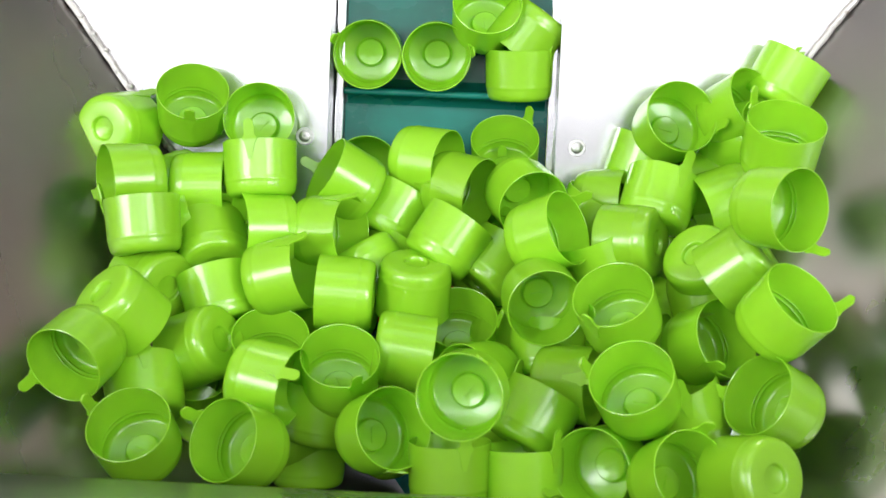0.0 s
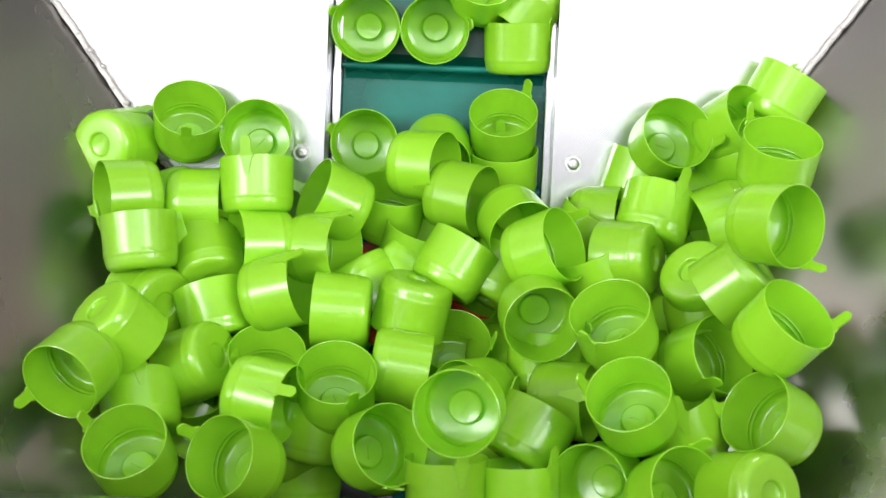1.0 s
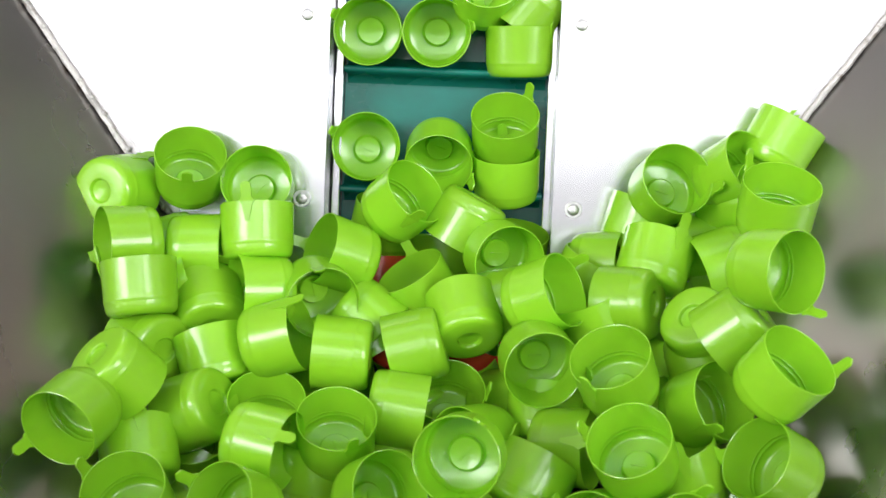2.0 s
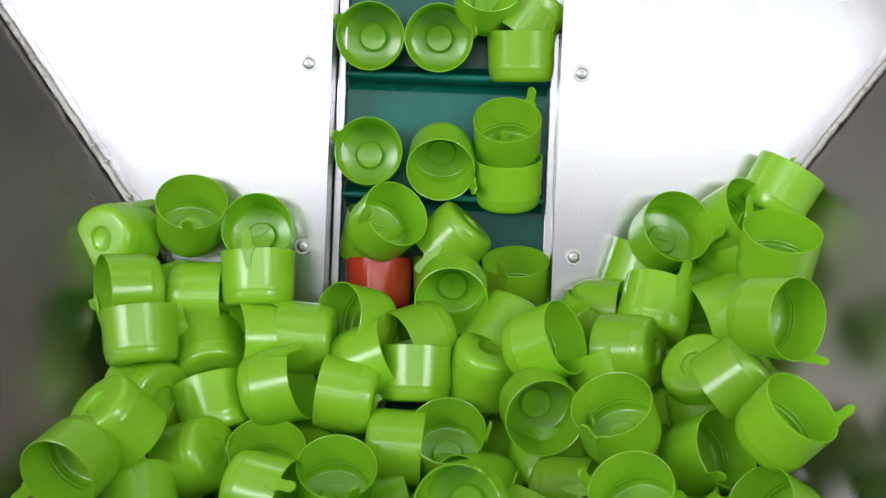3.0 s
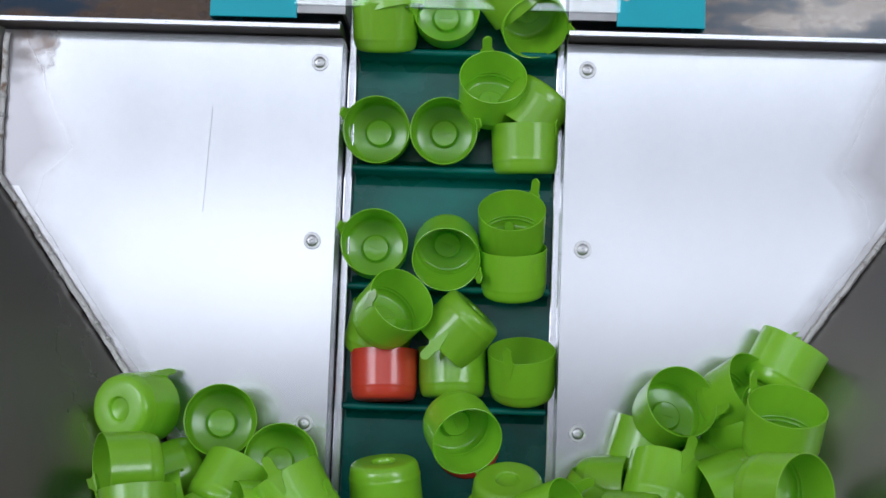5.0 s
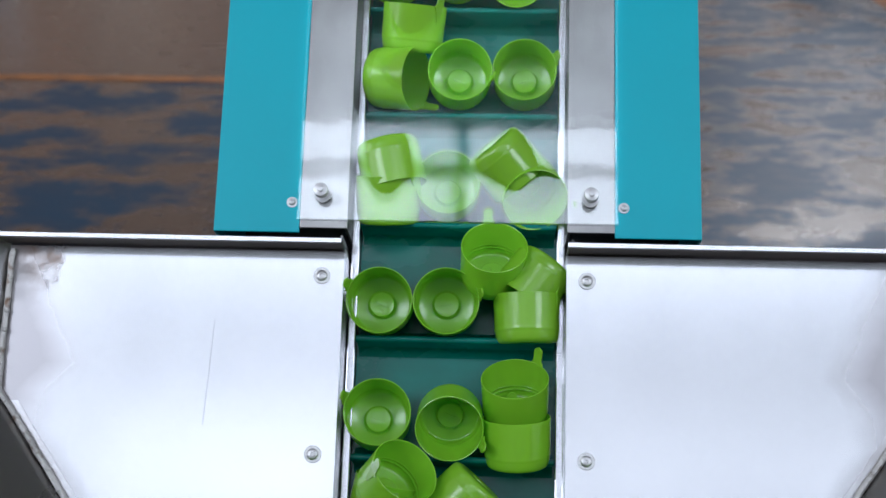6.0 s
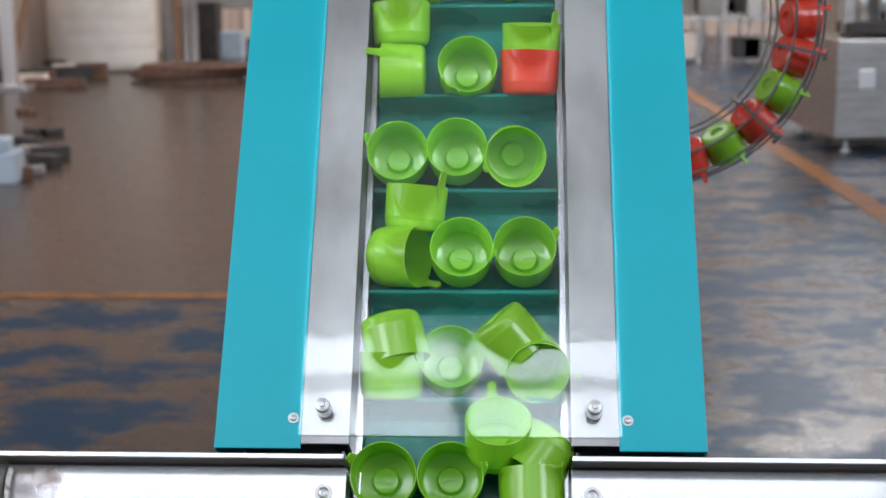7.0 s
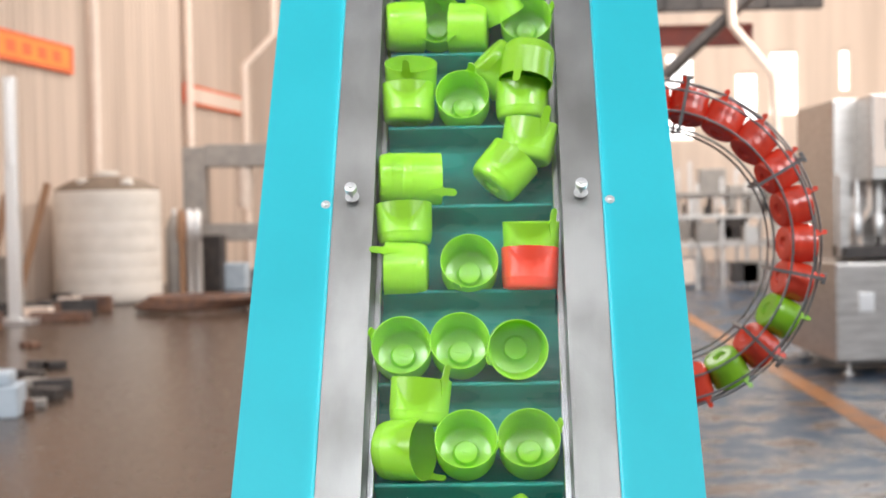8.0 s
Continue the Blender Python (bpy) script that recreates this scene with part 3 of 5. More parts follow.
def conveyor():
    c = root("elevator_conveyor", SLOPE, "inclined elevator conveyor with cyan side covers and steel rails", "conveyor")
    for sgn in (-1, 1):
        ins = -0.131 if sgn < 0 else 0.0575
        out = -0.172 if sgn < 0 else 0.0975
        far = -0.2465 if sgn < 0 else 0.1715
        # steel rail: a folded channel beside the belt
        bm = bmesh.new()
        x0, x1 = sorted((ins, out))
        box(bm, x0, x1, -0.055, -0.0525, 0.2945, TOP, 0.0006)
        x0, x1 = sorted((ins, ins + sgn * 0.0025))
        box(bm, x0, x1, -0.0525, 0.05, 0.2945, TOP)
        part("rail", bm, RAIL, c, "scuffed stainless steel rail")
        # cyan cover: front face and outer side
        bm = bmesh.new()
        x0, x1 = sorted((out + sgn * 0.0003, far))
        box(bm, x0, x1, -0.0545, -0.052, 0.2905, TOP, 0.0008)
        x0, x1 = sorted((far - sgn * 0.002, far))
        box(bm, x0, x1, -0.052, 0.14, 0.2905, TOP)
        part("side_cover", bm, TEAL, c, "cyan painted sheet metal cover")
        for z in (0.317, 0.7715, 1.226, 1.68):
            screw(c, -0.1797 if sgn < 0 else 0.1054, -0.0555, z, 0.0034)
        # channel side below the covers, down inside the hopper
        bm = bmesh.new()
        x0, x1 = sorted((ins, ins + sgn * 0.002))
        box(bm, x0 + sgn * 0.004, x1 + sgn * 0.004, -0.050, 0.05, -0.5, 0.2895)
        part("channel_side", bm, DARK_STEEL, c)
        # wear strip beside the belt
        bm = bmesh.new()
        x0, x1 = sorted((ins, ins - sgn * 0.007))
        box(bm, x0, x1, -0.012, 0.0, -0.5, TOP, 0.001)
        part("wear_strip", bm, STEEL, c)
    bm = bmesh.new()
    box(bm, -0.24, 0.165, 0.06, 0.064, -0.6, TOP)
    part("back_sheet", bm, DARK_STEEL, c)
    # clear cover over the belt
    bm = bmesh.new()
    box(bm, -0.1745, 0.1, -0.0605, -0.0575, 0.3, TOP, 0.001)
    cover = part("clear_cover", bm, ACRYLIC, c, "clear acrylic cover sheet")
    cover.visible_shadow = False
    for z in (0.3225, 0.7765, 1.2305, 1.6845):
        for x in (-0.1525, 0.0765):
            bm = bmesh.new()
            lathe(bm, [(0, 0.0195), (0.0022, 0.0192), (0.0026, 0.0180), (0.0058, 0.0172), (0.0062, 0.0160), (0.0062, 0.0110), (0.0056, 0.0104), (0.0026, 0.0100), (0.0026, 0.0016), (0.0070, 0.0014), (0.0072, 0), (0, 0)], 18)
            b = part("cap_nut", bm, ZINC, c, "chromed nut near the end of a stud", smooth=40)
            b.matrix_local = pose(x, -0.061, z, 90)
    # legs
    for x in (-0.235, 0.16):
        bm = bmesh.new()
        box(bm, x - 0.02, x + 0.02, 0.08, 0.12, -0.45, TOP)
        part("stringer", bm, DARK_STEEL, c)
    return c


conveyor()


def belt():
    b = root("conveyor_belt", SLOPE, "dark green rubber conveyor belt with tall cleats", "conveyor belt")
    bm = bmesh.new()
    box(bm, -0.1235, 0.0505, 0.0, 0.004, -1.0, 1.9)
    part("belt_sheet", bm, BELT, b)
    bm = bmesh.new()
    prof = [(0.0, 0.012), (-0.002, 0.0075), (-0.006, 0.004), (-0.031, 0.0035), (-0.0325, 0.002), (-0.0325, 0.0), (-0.031, -0.0015),
            (-0.006, -0.002), (-0.002, -0.0055), (0.0, -0.010)]
    a = [bm.verts.new((-0.1215, y, z)) for y, z in prof]
    c = [bm.verts.new((0.0485, y, z)) for y, z in prof]
    bm.faces.new(a)
    bm.faces.new(c[::-1])
    for i in range(len(prof) - 1):
        bm.faces.new((a[i], c[i], c[i + 1], a[i + 1]))
    bmesh.ops.recalc_face_normals(bm, faces=bm.faces)
    me = mesh_of("cleat", bm, BELT, 50)
    for k in range(-9, 19):
        ob = new("cleat", me)
        ob.parent = b
        ob.location = (0, 0, CLEAT0 + k * PITCH)
    return b


PITCH = 0.1013
CLEAT0 = -0.0120
SPEED = 0.0358
conveyor_belt = belt()
# ---------------------------------------------------------------- bottle caps


def cap_meshes():
    out = [(0.0, 0.0034), (0.0078, 0.0034), (0.0087, 0.0030), (0.0092, 0.0008), (0.0098, 0.0001), (0.0106, 0.0), (0.0214, 0.0), (0.0236, 0.0005), (0.0253, 0.0017), (0.0264, 0.0037),
           (0.0270, 0.0066), (0.0273, 0.0088), (0.0274, 0.0098), (0.0278, 0.0108), (0.0279, 0.0120), (0.0278, 0.0132), (0.0278, 0.0150), (0.0285, 0.0420)]
    ins = [(0.0280, 0.0423), (0.0276, 0.0420), (0.0272, 0.0165), (0.0264, 0.0155), (0.0271, 0.0142), (0.0271, 0.0132), (0.0261, 0.0120), (0.0268, 0.0108), (0.0262, 0.0085),
           (0.0252, 0.0060), (0.0232, 0.0046), (0.0, 0.0046)]
    bm = bmesh.new()
    lathe(bm, out + ins, 40)
    shell = [mesh_of("bottle_cap", bm, GREEN, 48)]
    shell.append(shell[0].copy())
    # pull tab: a rounded strip rising from the rim, with a broad root on the skirt
    bm = bmesh.new()
    rows = []
    for k in range(21):
        s = k / 20
        z = 0.0265 + 0.0300 * s
        half = 0.0040 + 0.0020 * max(0.0, 1 - abs(z - 0.0415) / 0.003)
        if z < 0.038:
            half = 0.0014 + 0.0026 * (z - 0.0265) / 0.0115
        if s > 0.87:
            half = 0.0040 * math.sqrt(max(0.03, 1 - ((s - 0.87) / 0.13) ** 2))
        lean = 0.0278 + 0.0007 * (min(z, 0.042) - 0.015) / 0.027 + 0.0024 * max(0.0, (z - 0.042) / 0.014)
        t = 0.0003 + 0.0007 * (z - 0.0265) / 0.015 if z < 0.0415 else 0.0012
        rows.append([(lean - 0.0002, -half, z), (lean - 0.0002, half, z), (lean + t, half, z), (lean + t, -half, z)])
    vs_ = [[bm.verts.new(p) for p in r] for r in rows]
    for a, b in zip(vs_, vs_[1:]):
        for k in range(4):
            bm.faces.new((a[k], a[(k + 1) % 4], b[(k + 1) % 4], b[k]))
    bm.faces.new(vs_[0])
    bm.faces.new(vs_[-1])
    bmesh.ops.recalc_face_normals(bm, faces=bm.faces)
    tab = [mesh_of("pull_tab", bm, GREEN, 50)]
    tab.append(tab[0].copy())
    # plug inside the crown, dished
    bm = bmesh.new()
    lathe(bm, [(0.0132, 0.0040), (0.0124, 0.0050), (0.0116, 0.0052), (0.0113, 0.0090), (0.0104, 0.0098), (0.0075, 0.0091), (0.0035, 0.0087), (0.0, 0.0087)], 28)
    # short moulding bar across it
    box(bm, -0.0052, 0.0052, -0.0006, 0.0006, 0.0085, 0.0096)
    plug = [mesh_of("plug", bm, GREEN, 40)]
    plug.append(plug[0].copy())
    for me in (shell[1], tab[1], plug[1]):
        me.materials[0] = RED
    return shell, tab, plug


SHELL, TAB, PLUG = cap_meshes()
RIDERS = []


def put_cap(m, red=False, ride=False, where=""):
    k = 1 if red else 0
    ob = new("bottle_cap", SHELL[k])
    ob.matrix_world = m
    for name, me in (("pull_tab", TAB[k]), ("plug", PLUG[k])):
        p = new(name, me[0] if isinstance(me, list) else me)
        p.parent = ob
    colour = "glossy red" if red else "glossy lime-green"
    where = where or ("on the belt" if ride else "in the hopper")
    tagged(ob, "%s plastic bottle cap with tab, %s" % (colour, where), "bottle cap",
           "caps on the belt" if ride else ("caps in the chute" if where.endswith("chute") else "caps in the hopper"))
    if ride:
        RIDERS.append(ob)
    return ob


put_cap(pose(-0.2524, 0.8152, 0.8438, -67, 53, 136))
put_cap(pose(-0.2303, 0.8551, 0.8137, -96, 55, 117))
put_cap(pose(-0.1476, 0.7921, 0.8181, -75, -16, 107))
put_cap(pose(-0.2511, 0.7493, 0.8240, 45, 7, -175))
put_cap(pose(-0.2022, 0.7614, 0.8039, -73, 63, 33))
put_cap(pose(-0.2325, 0.7330, 0.8048, -131, 61, 14))
put_cap(pose(-0.1903, 0.7231, 0.7811, -5, 55, 107))
put_cap(pose(-0.2653, 0.6804, 0.8489, 156, 24, 136))
put_cap(pose(-0.2668, 0.6611, 0.8249, -75, 35, 172))
put_cap(pose(-0.2517, 0.7112, 0.7380, -8, 12, -43))
put_cap(pose(-0.1849, 0.6879, 0.7999, -140, 43, 42))
put_cap(pose(-0.2309, 0.6318, 0.7730, -20, -68, -52))
put_cap(pose(-0.2220, 0.5895, 0.7838, -13, 1, 155))
put_cap(pose(-0.2196, 0.6645, 0.7127, 27, 57, 93))
put_cap(pose(-0.1440, 0.5984, 0.7826, -41, 4, 135))
put_cap(pose(-0.1227, 0.6427, 0.6935, -35, 22, 31))
put_cap(pose(-0.1537, 0.6945, 0.7592, -2, 5, -62))
put_cap(pose(-0.1686, 0.6556, 0.7978, -85, -67, -112))
put_cap(pose(-0.0987, 0.6685, 0.7713, 0, 7, -62))
put_cap(pose(-0.1701, 0.7415, 0.8073, 9, -70, 170))
put_cap(pose(0.0296, 0.7716, 0.8316, 54, -5, 79))
put_cap(pose(0.0410, 0.7359, 0.8180, 66, 3, 9))
put_cap(pose(-0.0030, 0.6162, 0.8365, 27, -46, 42))
put_cap(pose(0.0166, 0.6986, 0.7624, -58, 30, 152))
put_cap(pose(0.0312, 0.6253, 0.7714, 59, 10, 142))
put_cap(pose(-0.0747, 0.6225, 0.7757, -27, 33, -84))
put_cap(pose(-0.0144, 0.5813, 0.7598, -15, -36, -62))
put_cap(pose(0.0361, 0.5842, 0.7538, -32, -27, -31))
put_cap(pose(0.0992, 0.6127, 0.7713, -38, 42, -176))
put_cap(pose(0.1136, 0.6237, 0.8167, -17, 13, 160))
put_cap(pose(0.1239, 0.5791, 0.7923, 28, -22, 78))
put_cap(pose(0.1915, 0.5558, 0.8321, 132, -1, -134))
put_cap(pose(0.2186, 0.6292, 0.8110, -39, 36, 138))
put_cap(pose(0.1555, 0.6266, 0.7816, 23, -33, -88))
put_cap(pose(0.1946, 0.6671, 0.8509, 8, 26, 9))
put_cap(pose(0.1498, 0.6939, 0.8030, -42, 6, -118))
put_cap(pose(0.1040, 0.6850, 0.8285, 13, 15, -121))
put_cap(pose(0.0515, 0.7024, 0.7578, -5, 55, 81))
put_cap(pose(0.0465, 0.6775, 0.7813, -65, -51, -128))
put_cap(pose(0.1633, 0.7612, 0.8205, 149, 57, 71))
put_cap(pose(0.1987, 0.7280, 0.8738, -152, 42, 51))
put_cap(pose(0.1536, 0.7481, 0.8497, 146, 18, 132))
put_cap(pose(0.1315, 0.7726, 0.8375, -119, 49, 46))
put_cap(pose(0.1284, 0.7988, 0.8320, -43, -45, -54))
put_cap(pose(0.1375, 0.8740, 0.8641, 33, 17, -0))
put_cap(pose(0.1183, 0.8558, 0.8220, 10, 38, 78))
put_cap(pose(0.1857, 0.7337, 0.9080, 8, 61, -39))
put_cap(pose(0.2120, 0.7969, 0.8924, 3, 0, 138))
put_cap(pose(0.2233, 0.8958, 0.8813, 24, 38, 83))
put_cap(pose(0.1804, 0.8803, 0.8515, 48, 38, 33))
put_cap(pose(0.1816, 0.8814, 0.8709, 36, 21, 35))
put_cap(pose(0.1938, 0.8611, 0.8270, -81, 57, 108))
put_cap(pose(0.2054, 0.8232, 0.8479, -116, 59, 86))
put_cap(pose(0.0770, 0.8477, 0.8097, 62, 50, 50))
put_cap(pose(0.0734, 0.8124, 0.7973, 15, 34, 68))
put_cap(pose(0.0989, 0.7653, 0.7975, -20, 30, 97))
put_cap(pose(0.1473, 0.7633, 0.7542, 4, 34, 68))
put_cap(pose(0.0048, 0.7599, 0.7368, 51, 51, 36))
put_cap(pose(-0.1414, 0.7589, 0.7408, 33, 31, 61))
put_cap(pose(-0.0974, 0.7952, 0.8004, 157, 50, 103))
put_cap(pose(-0.0043, 0.7927, 0.7227, -2, 9, 178))
put_cap(pose(-0.1161, 0.6473, 0.7381, 10, 39, 93))
put_cap(pose(-0.0830, 0.6942, 0.7358, 53, 55, 70))
put_cap(pose(0.0987, 0.7468, 0.7352, -12, 16, 95))
put_cap(pose(-0.2372, 0.6958, 0.7092, 25, 35, 82))
put_cap(pose(-0.1784, 0.7259, 0.7356, -0, 25, 110))
put_cap(pose(0.1567, 0.7054, 0.7636, -40, 42, 112))
put_cap(pose(0.0191, 0.6453, 0.7097, -3, 35, 90))
put_cap(pose(0.1910, 0.6545, 0.7384, -34, 41, 106))
put_cap(pose(-0.1989, 0.7709, 0.7528, 20, 35, 92))
put_cap(pose(-0.2639, 0.7951, 0.8057, 66, 50, 87))
put_cap(pose(-0.1237, 0.7013, 0.7067, -3, 37, 104))
put_cap(pose(-0.1446, 0.7261, 0.7459, 159, 6, 147))
put_cap(pose(-0.1494, 0.6539, 0.7368, 106, 66, 135))
put_cap(pose(-0.1970, 0.7719, 0.7756, -93, 27, 153))
put_cap(pose(-0.0291, 0.7012, 0.7167, 88, 67, 85))
put_cap(pose(-0.2000, 0.8365, 0.7826, 83, 25, 33))
put_cap(pose(0.1434, 0.7894, 0.7967, -141, 37, -14))
put_cap(pose(-0.0725, 0.6696, 0.7093, 148, 57, -159))
put_cap(pose(-0.2062, 0.6985, 0.7363, 21, 1, 3))
put_cap(pose(0.0931, 0.7357, 0.7488, 123, 79, -172))
put_cap(pose(-0.0820, 0.7213, 0.6970, -14, 35, 117))
put_cap(pose(-0.0034, 0.7685, 0.7337, 106, 84, -178))
put_cap(pose(-0.0303, 0.7461, 0.7300, -81, 74, 45))
put_cap(pose(-0.1286, 0.7553, 0.7628, 127, 52, 164))
put_cap(pose(0.0407, 0.7688, 0.7214, 67, -6, -2))
put_cap(pose(-0.1281, 0.8049, 0.7464, -8, 18, 115))

# caps that ride on the belt, at their places at the start
put_cap(pose(-0.1018, 0.9791, 0.8610, -58, -22, 167), ride=True)
put_cap(pose(-0.0455, 0.9797, 0.8620, 61, -10, 7), ride=True)
put_cap(pose(0.0253, 0.9409, 0.8443, -27, -11, -16), ride=True)
put_cap(pose(0.0420, 0.9807, 0.9049, -149, 39, 84), ride=True)
put_cap(pose(-0.0061, 0.9783, 0.8886, -4, -28, 104), ride=True)
put_cap(pose(-0.1013, 0.9226, 0.7763, -49, -18, 168), ride=True)
put_cap(pose(-0.0393, 0.9173, 0.7900, 82, 23, -2), ride=True)
put_cap(pose(0.0188, 0.8857, 0.7567, -1, 14, 96), ride=True)
put_cap(pose(0.0165, 0.9134, 0.7867, 5, -9, 49), ride=True)
put_cap(pose(-0.0982, 1.0028, 0.9292, 0, 15, 93), ride=True)
put_cap(pose(-0.1017, 1.0290, 0.9969, 170, 31, 96), ride=True)
put_cap(pose(-0.0475, 1.0387, 0.9449, -56, 2, -176), ride=True)
put_cap(pose(-0.0095, 1.0175, 0.9989, 143, 17, 103), ride=True)
put_cap(pose(0.0217, 1.0318, 0.9618, 96, 3, 12), ride=True)
put_cap(pose(-0.0836, 1.0897, 1.0637, -13, -4, -39), ride=True)
put_cap(pose(-0.1160, 1.0800, 1.0418, 78, 67, 56), ride=True)
put_cap(pose(-0.0396, 1.0943, 1.0336, 57, 16, -8), ride=True)
put_cap(pose(0.0195, 1.0944, 1.0337, 56, -17, 10), ride=True)
put_cap(pose(-0.1005, 1.1521, 1.1192, -65, -19, 173), ride=True)
put_cap(pose(-0.0447, 1.1534, 1.1207, -64, -2, -180), ride=True)
put_cap(pose(0.0079, 1.1479, 1.1280, -86, 18, -175), ride=True)
put_cap(pose(-0.1006, 1.2042, 1.2270, -1, 11, 93), ride=True)
put_cap(pose(-0.0768, 1.1831, 1.2027, 89, -46, -89), ride=True)
put_cap(pose(-0.0365, 1.2037, 1.1947, -44, 54, -138), ride=True)
put_cap(pose(0.0239, 1.1754, 1.1810, 1, 10, 90), red=True, ride=True)
put_cap(pose(0.0258, 1.1960, 1.2068, 0, 1, -44), ride=True)
put_cap(pose(-0.1075, 1.2402, 1.2940, -91, 25, -83), ride=True)
put_cap(pose(-0.1292, 1.2397, 1.2947, 91, 14, 99), ride=True)
put_cap(pose(-0.0135, 1.2394, 1.2858, 40, 17, 93), ride=True)
put_cap(pose(0.0224, 1.2587, 1.3112, -15, -5, -64), ride=True)
put_cap(pose(-0.1007, 1.2947, 1.3559, 1, 9, 95), ride=True)
put_cap(pose(-0.1003, 1.3260, 1.3832, -6, 23, -98), ride=True)
put_cap(pose(-0.0424, 1.3224, 1.3695, 40, -61, 46), ride=True)
put_cap(pose(0.0204, 1.2938, 1.3556, 1, 12, 90), ride=True)
put_cap(pose(0.0304, 1.2940, 1.4350, 178, -22, -107), ride=True)
put_cap(pose(-0.0188, 1.3116, 1.4291, 135, -3, 101), ride=True)
put_cap(pose(-0.1286, 1.3572, 1.4676, 90, 9, 100), ride=True)
put_cap(pose(-0.0148, 1.3594, 1.4637, -88, 11, 86), ride=True)
put_cap(pose(-0.0725, 1.3867, 1.4645, 64, 56, -19), ride=True)
put_cap(pose(0.0277, 1.3831, 1.4589, 69, -17, 6), ride=True)
put_cap(pose(-0.0888, 1.4089, 1.4993, -54, 1, -175), ride=True)
put_cap(pose(-0.0185, 1.3655, 1.5123, 150, -9, 99), ride=True)
put_cap(pose(-0.1296, 1.4406, 1.5471, 3, -41, 91), ride=True)
put_cap(pose(0.0095, 1.4350, 1.5378, -50, -1, -179), ride=True)

# ---------------------------------------------------------------- cap chute behind the conveyor


def chute():
    centre, r = Vector((0.215, 1.985, 1.442)), 0.206
    back = Vector((0, 1, 0))

    def along(deg, rad=0.0, depth=0.0):
        a = radians(deg)
        return centre + (r + rad) * Vector((math.cos(a), 0, math.sin(a))) + back * depth

    c = root("cap_chute", Matrix.Identity(4), "curved wire chute of steel rods holding red and green caps", "chute")
    for rad, depth in ((-0.034, -0.016), (-0.011, -0.036), (0.020, -0.034), (0.033, -0.016), (0.036, 0.022), (-0.036, 0.022), (0.0, 0.038)):
        bm = bmesh.new()
        pts = [along(125 - 4 * k, rad, depth) for k in range(63)]
        rod(bm, pts, 0.0017, 7)
        part("rod", bm, DARK_STEEL, c, smooth=60)
    # flat hoops round the rods, each with a small lug outside
    for deg in (78, 30, -12, -44, -84):
        bm = bmesh.new()
        box(bm, -0.037, 0.037, -0.0405, -0.0385, -0.0022, 0.0022)
        box(bm, -0.037, 0.037, 0.040, 0.042, -0.0022, 0.0022)
        for x in (-0.039, 0.037):
            box(bm, x, x + 0.002, -0.0405, 0.042, -0.0022, 0.0022)
        box(bm, 0.039, 0.045, -0.014, -0.012, -0.008, 0.008, 0.0006)
        b = part("hoop", bm, DARK_STEEL, c, "flat steel hoop with a lug")
        b.matrix_local = Matrix.Translation(along(deg)) @ pose(0, 0, 0, 0, -deg, 0)
    bm = bmesh.new()
    rod(bm, [along(125), along(125) + Vector((-0.3, 0, -0.02))], 0.0025)
    rod(bm, [along(-120), along(-120) + Vector((-0.02, 0, 0.02 - along(-120).z))], 0.012)
    part("support", bm, DARK_STEEL, c)
    spots = [(105 - 15.0 * k, 0 if k in (9, 11) else 1) for k in range(14)]
    for k, (deg, red) in enumerate(spots):
        a = radians(deg)
        tangent = Vector((-math.sin(a), 0, math.cos(a)))
        radial = Vector((math.cos(a), 0, math.sin(a)))
        m = Matrix.Identity(4)
        axis = (radial * 0.95 + back * 0.3).normalized()
        x = (tangent * 0.5 - back * 0.87).normalized()
        x = (x - axis * x.dot(axis)).normalized()
        y = axis.cross(x)
        for i, ax in enumerate((x, y, axis)):
            m[0][i], m[1][i], m[2][i] = ax
        m.translation = along(deg) - axis * 0.021
        put_cap(m, red=bool(red), where="in the wire chute")


chute()

# ---------------------------------------------------------------- things far behind


def tank():
    t = root("water_tank", pose(-6.9, 23.3, 0), "tall cream plastic water tank on the floor", "tank")
    bm = bmesh.new()
    prof = [(0, 0.02), (0.86, 0.02), (0.90, 0.08)]
    for k in range(7):
        z = 0.12 + k * 0.26
        prof += [(0.91, z), (0.91, z + 0.2), (0.905, z + 0.23)]
    prof += [(0.91, 1.9), (0.90, 1.93)]
    lathe(bm, prof, 48)
    part("shell", bm, PVC, t, smooth=40)
    bm = bmesh.new()
    lathe(bm, [(0.90, 1.93), (0.87, 1.98), (0.6, 2.12), (0.3, 2.19), (0, 2.2)], 48)
    part("dome", bm, SHADED_TOP, t, "tan domed top with shade in its colour", smooth=40)
    bm = bmesh.new()
    lathe(bm, [(0, 2.28), (0.20, 2.27), (0.22, 2.25), (0.22, 2.17), (0, 2.17)], 24)
    part("lid", bm, PVC, t, smooth=40)
    for k in range(2):
        bm = bmesh.new()
        lathe(bm, [(0, 0.12), (0.1, 0.1), (0.12, 0.0), (0, 0)], 14)
        o = part("lifting_lug", bm, PVC, t, smooth=40)
        o.matrix_local = pose(-0.25 + 0.75 * k, -0.55, 2.03)
    return t


tank()


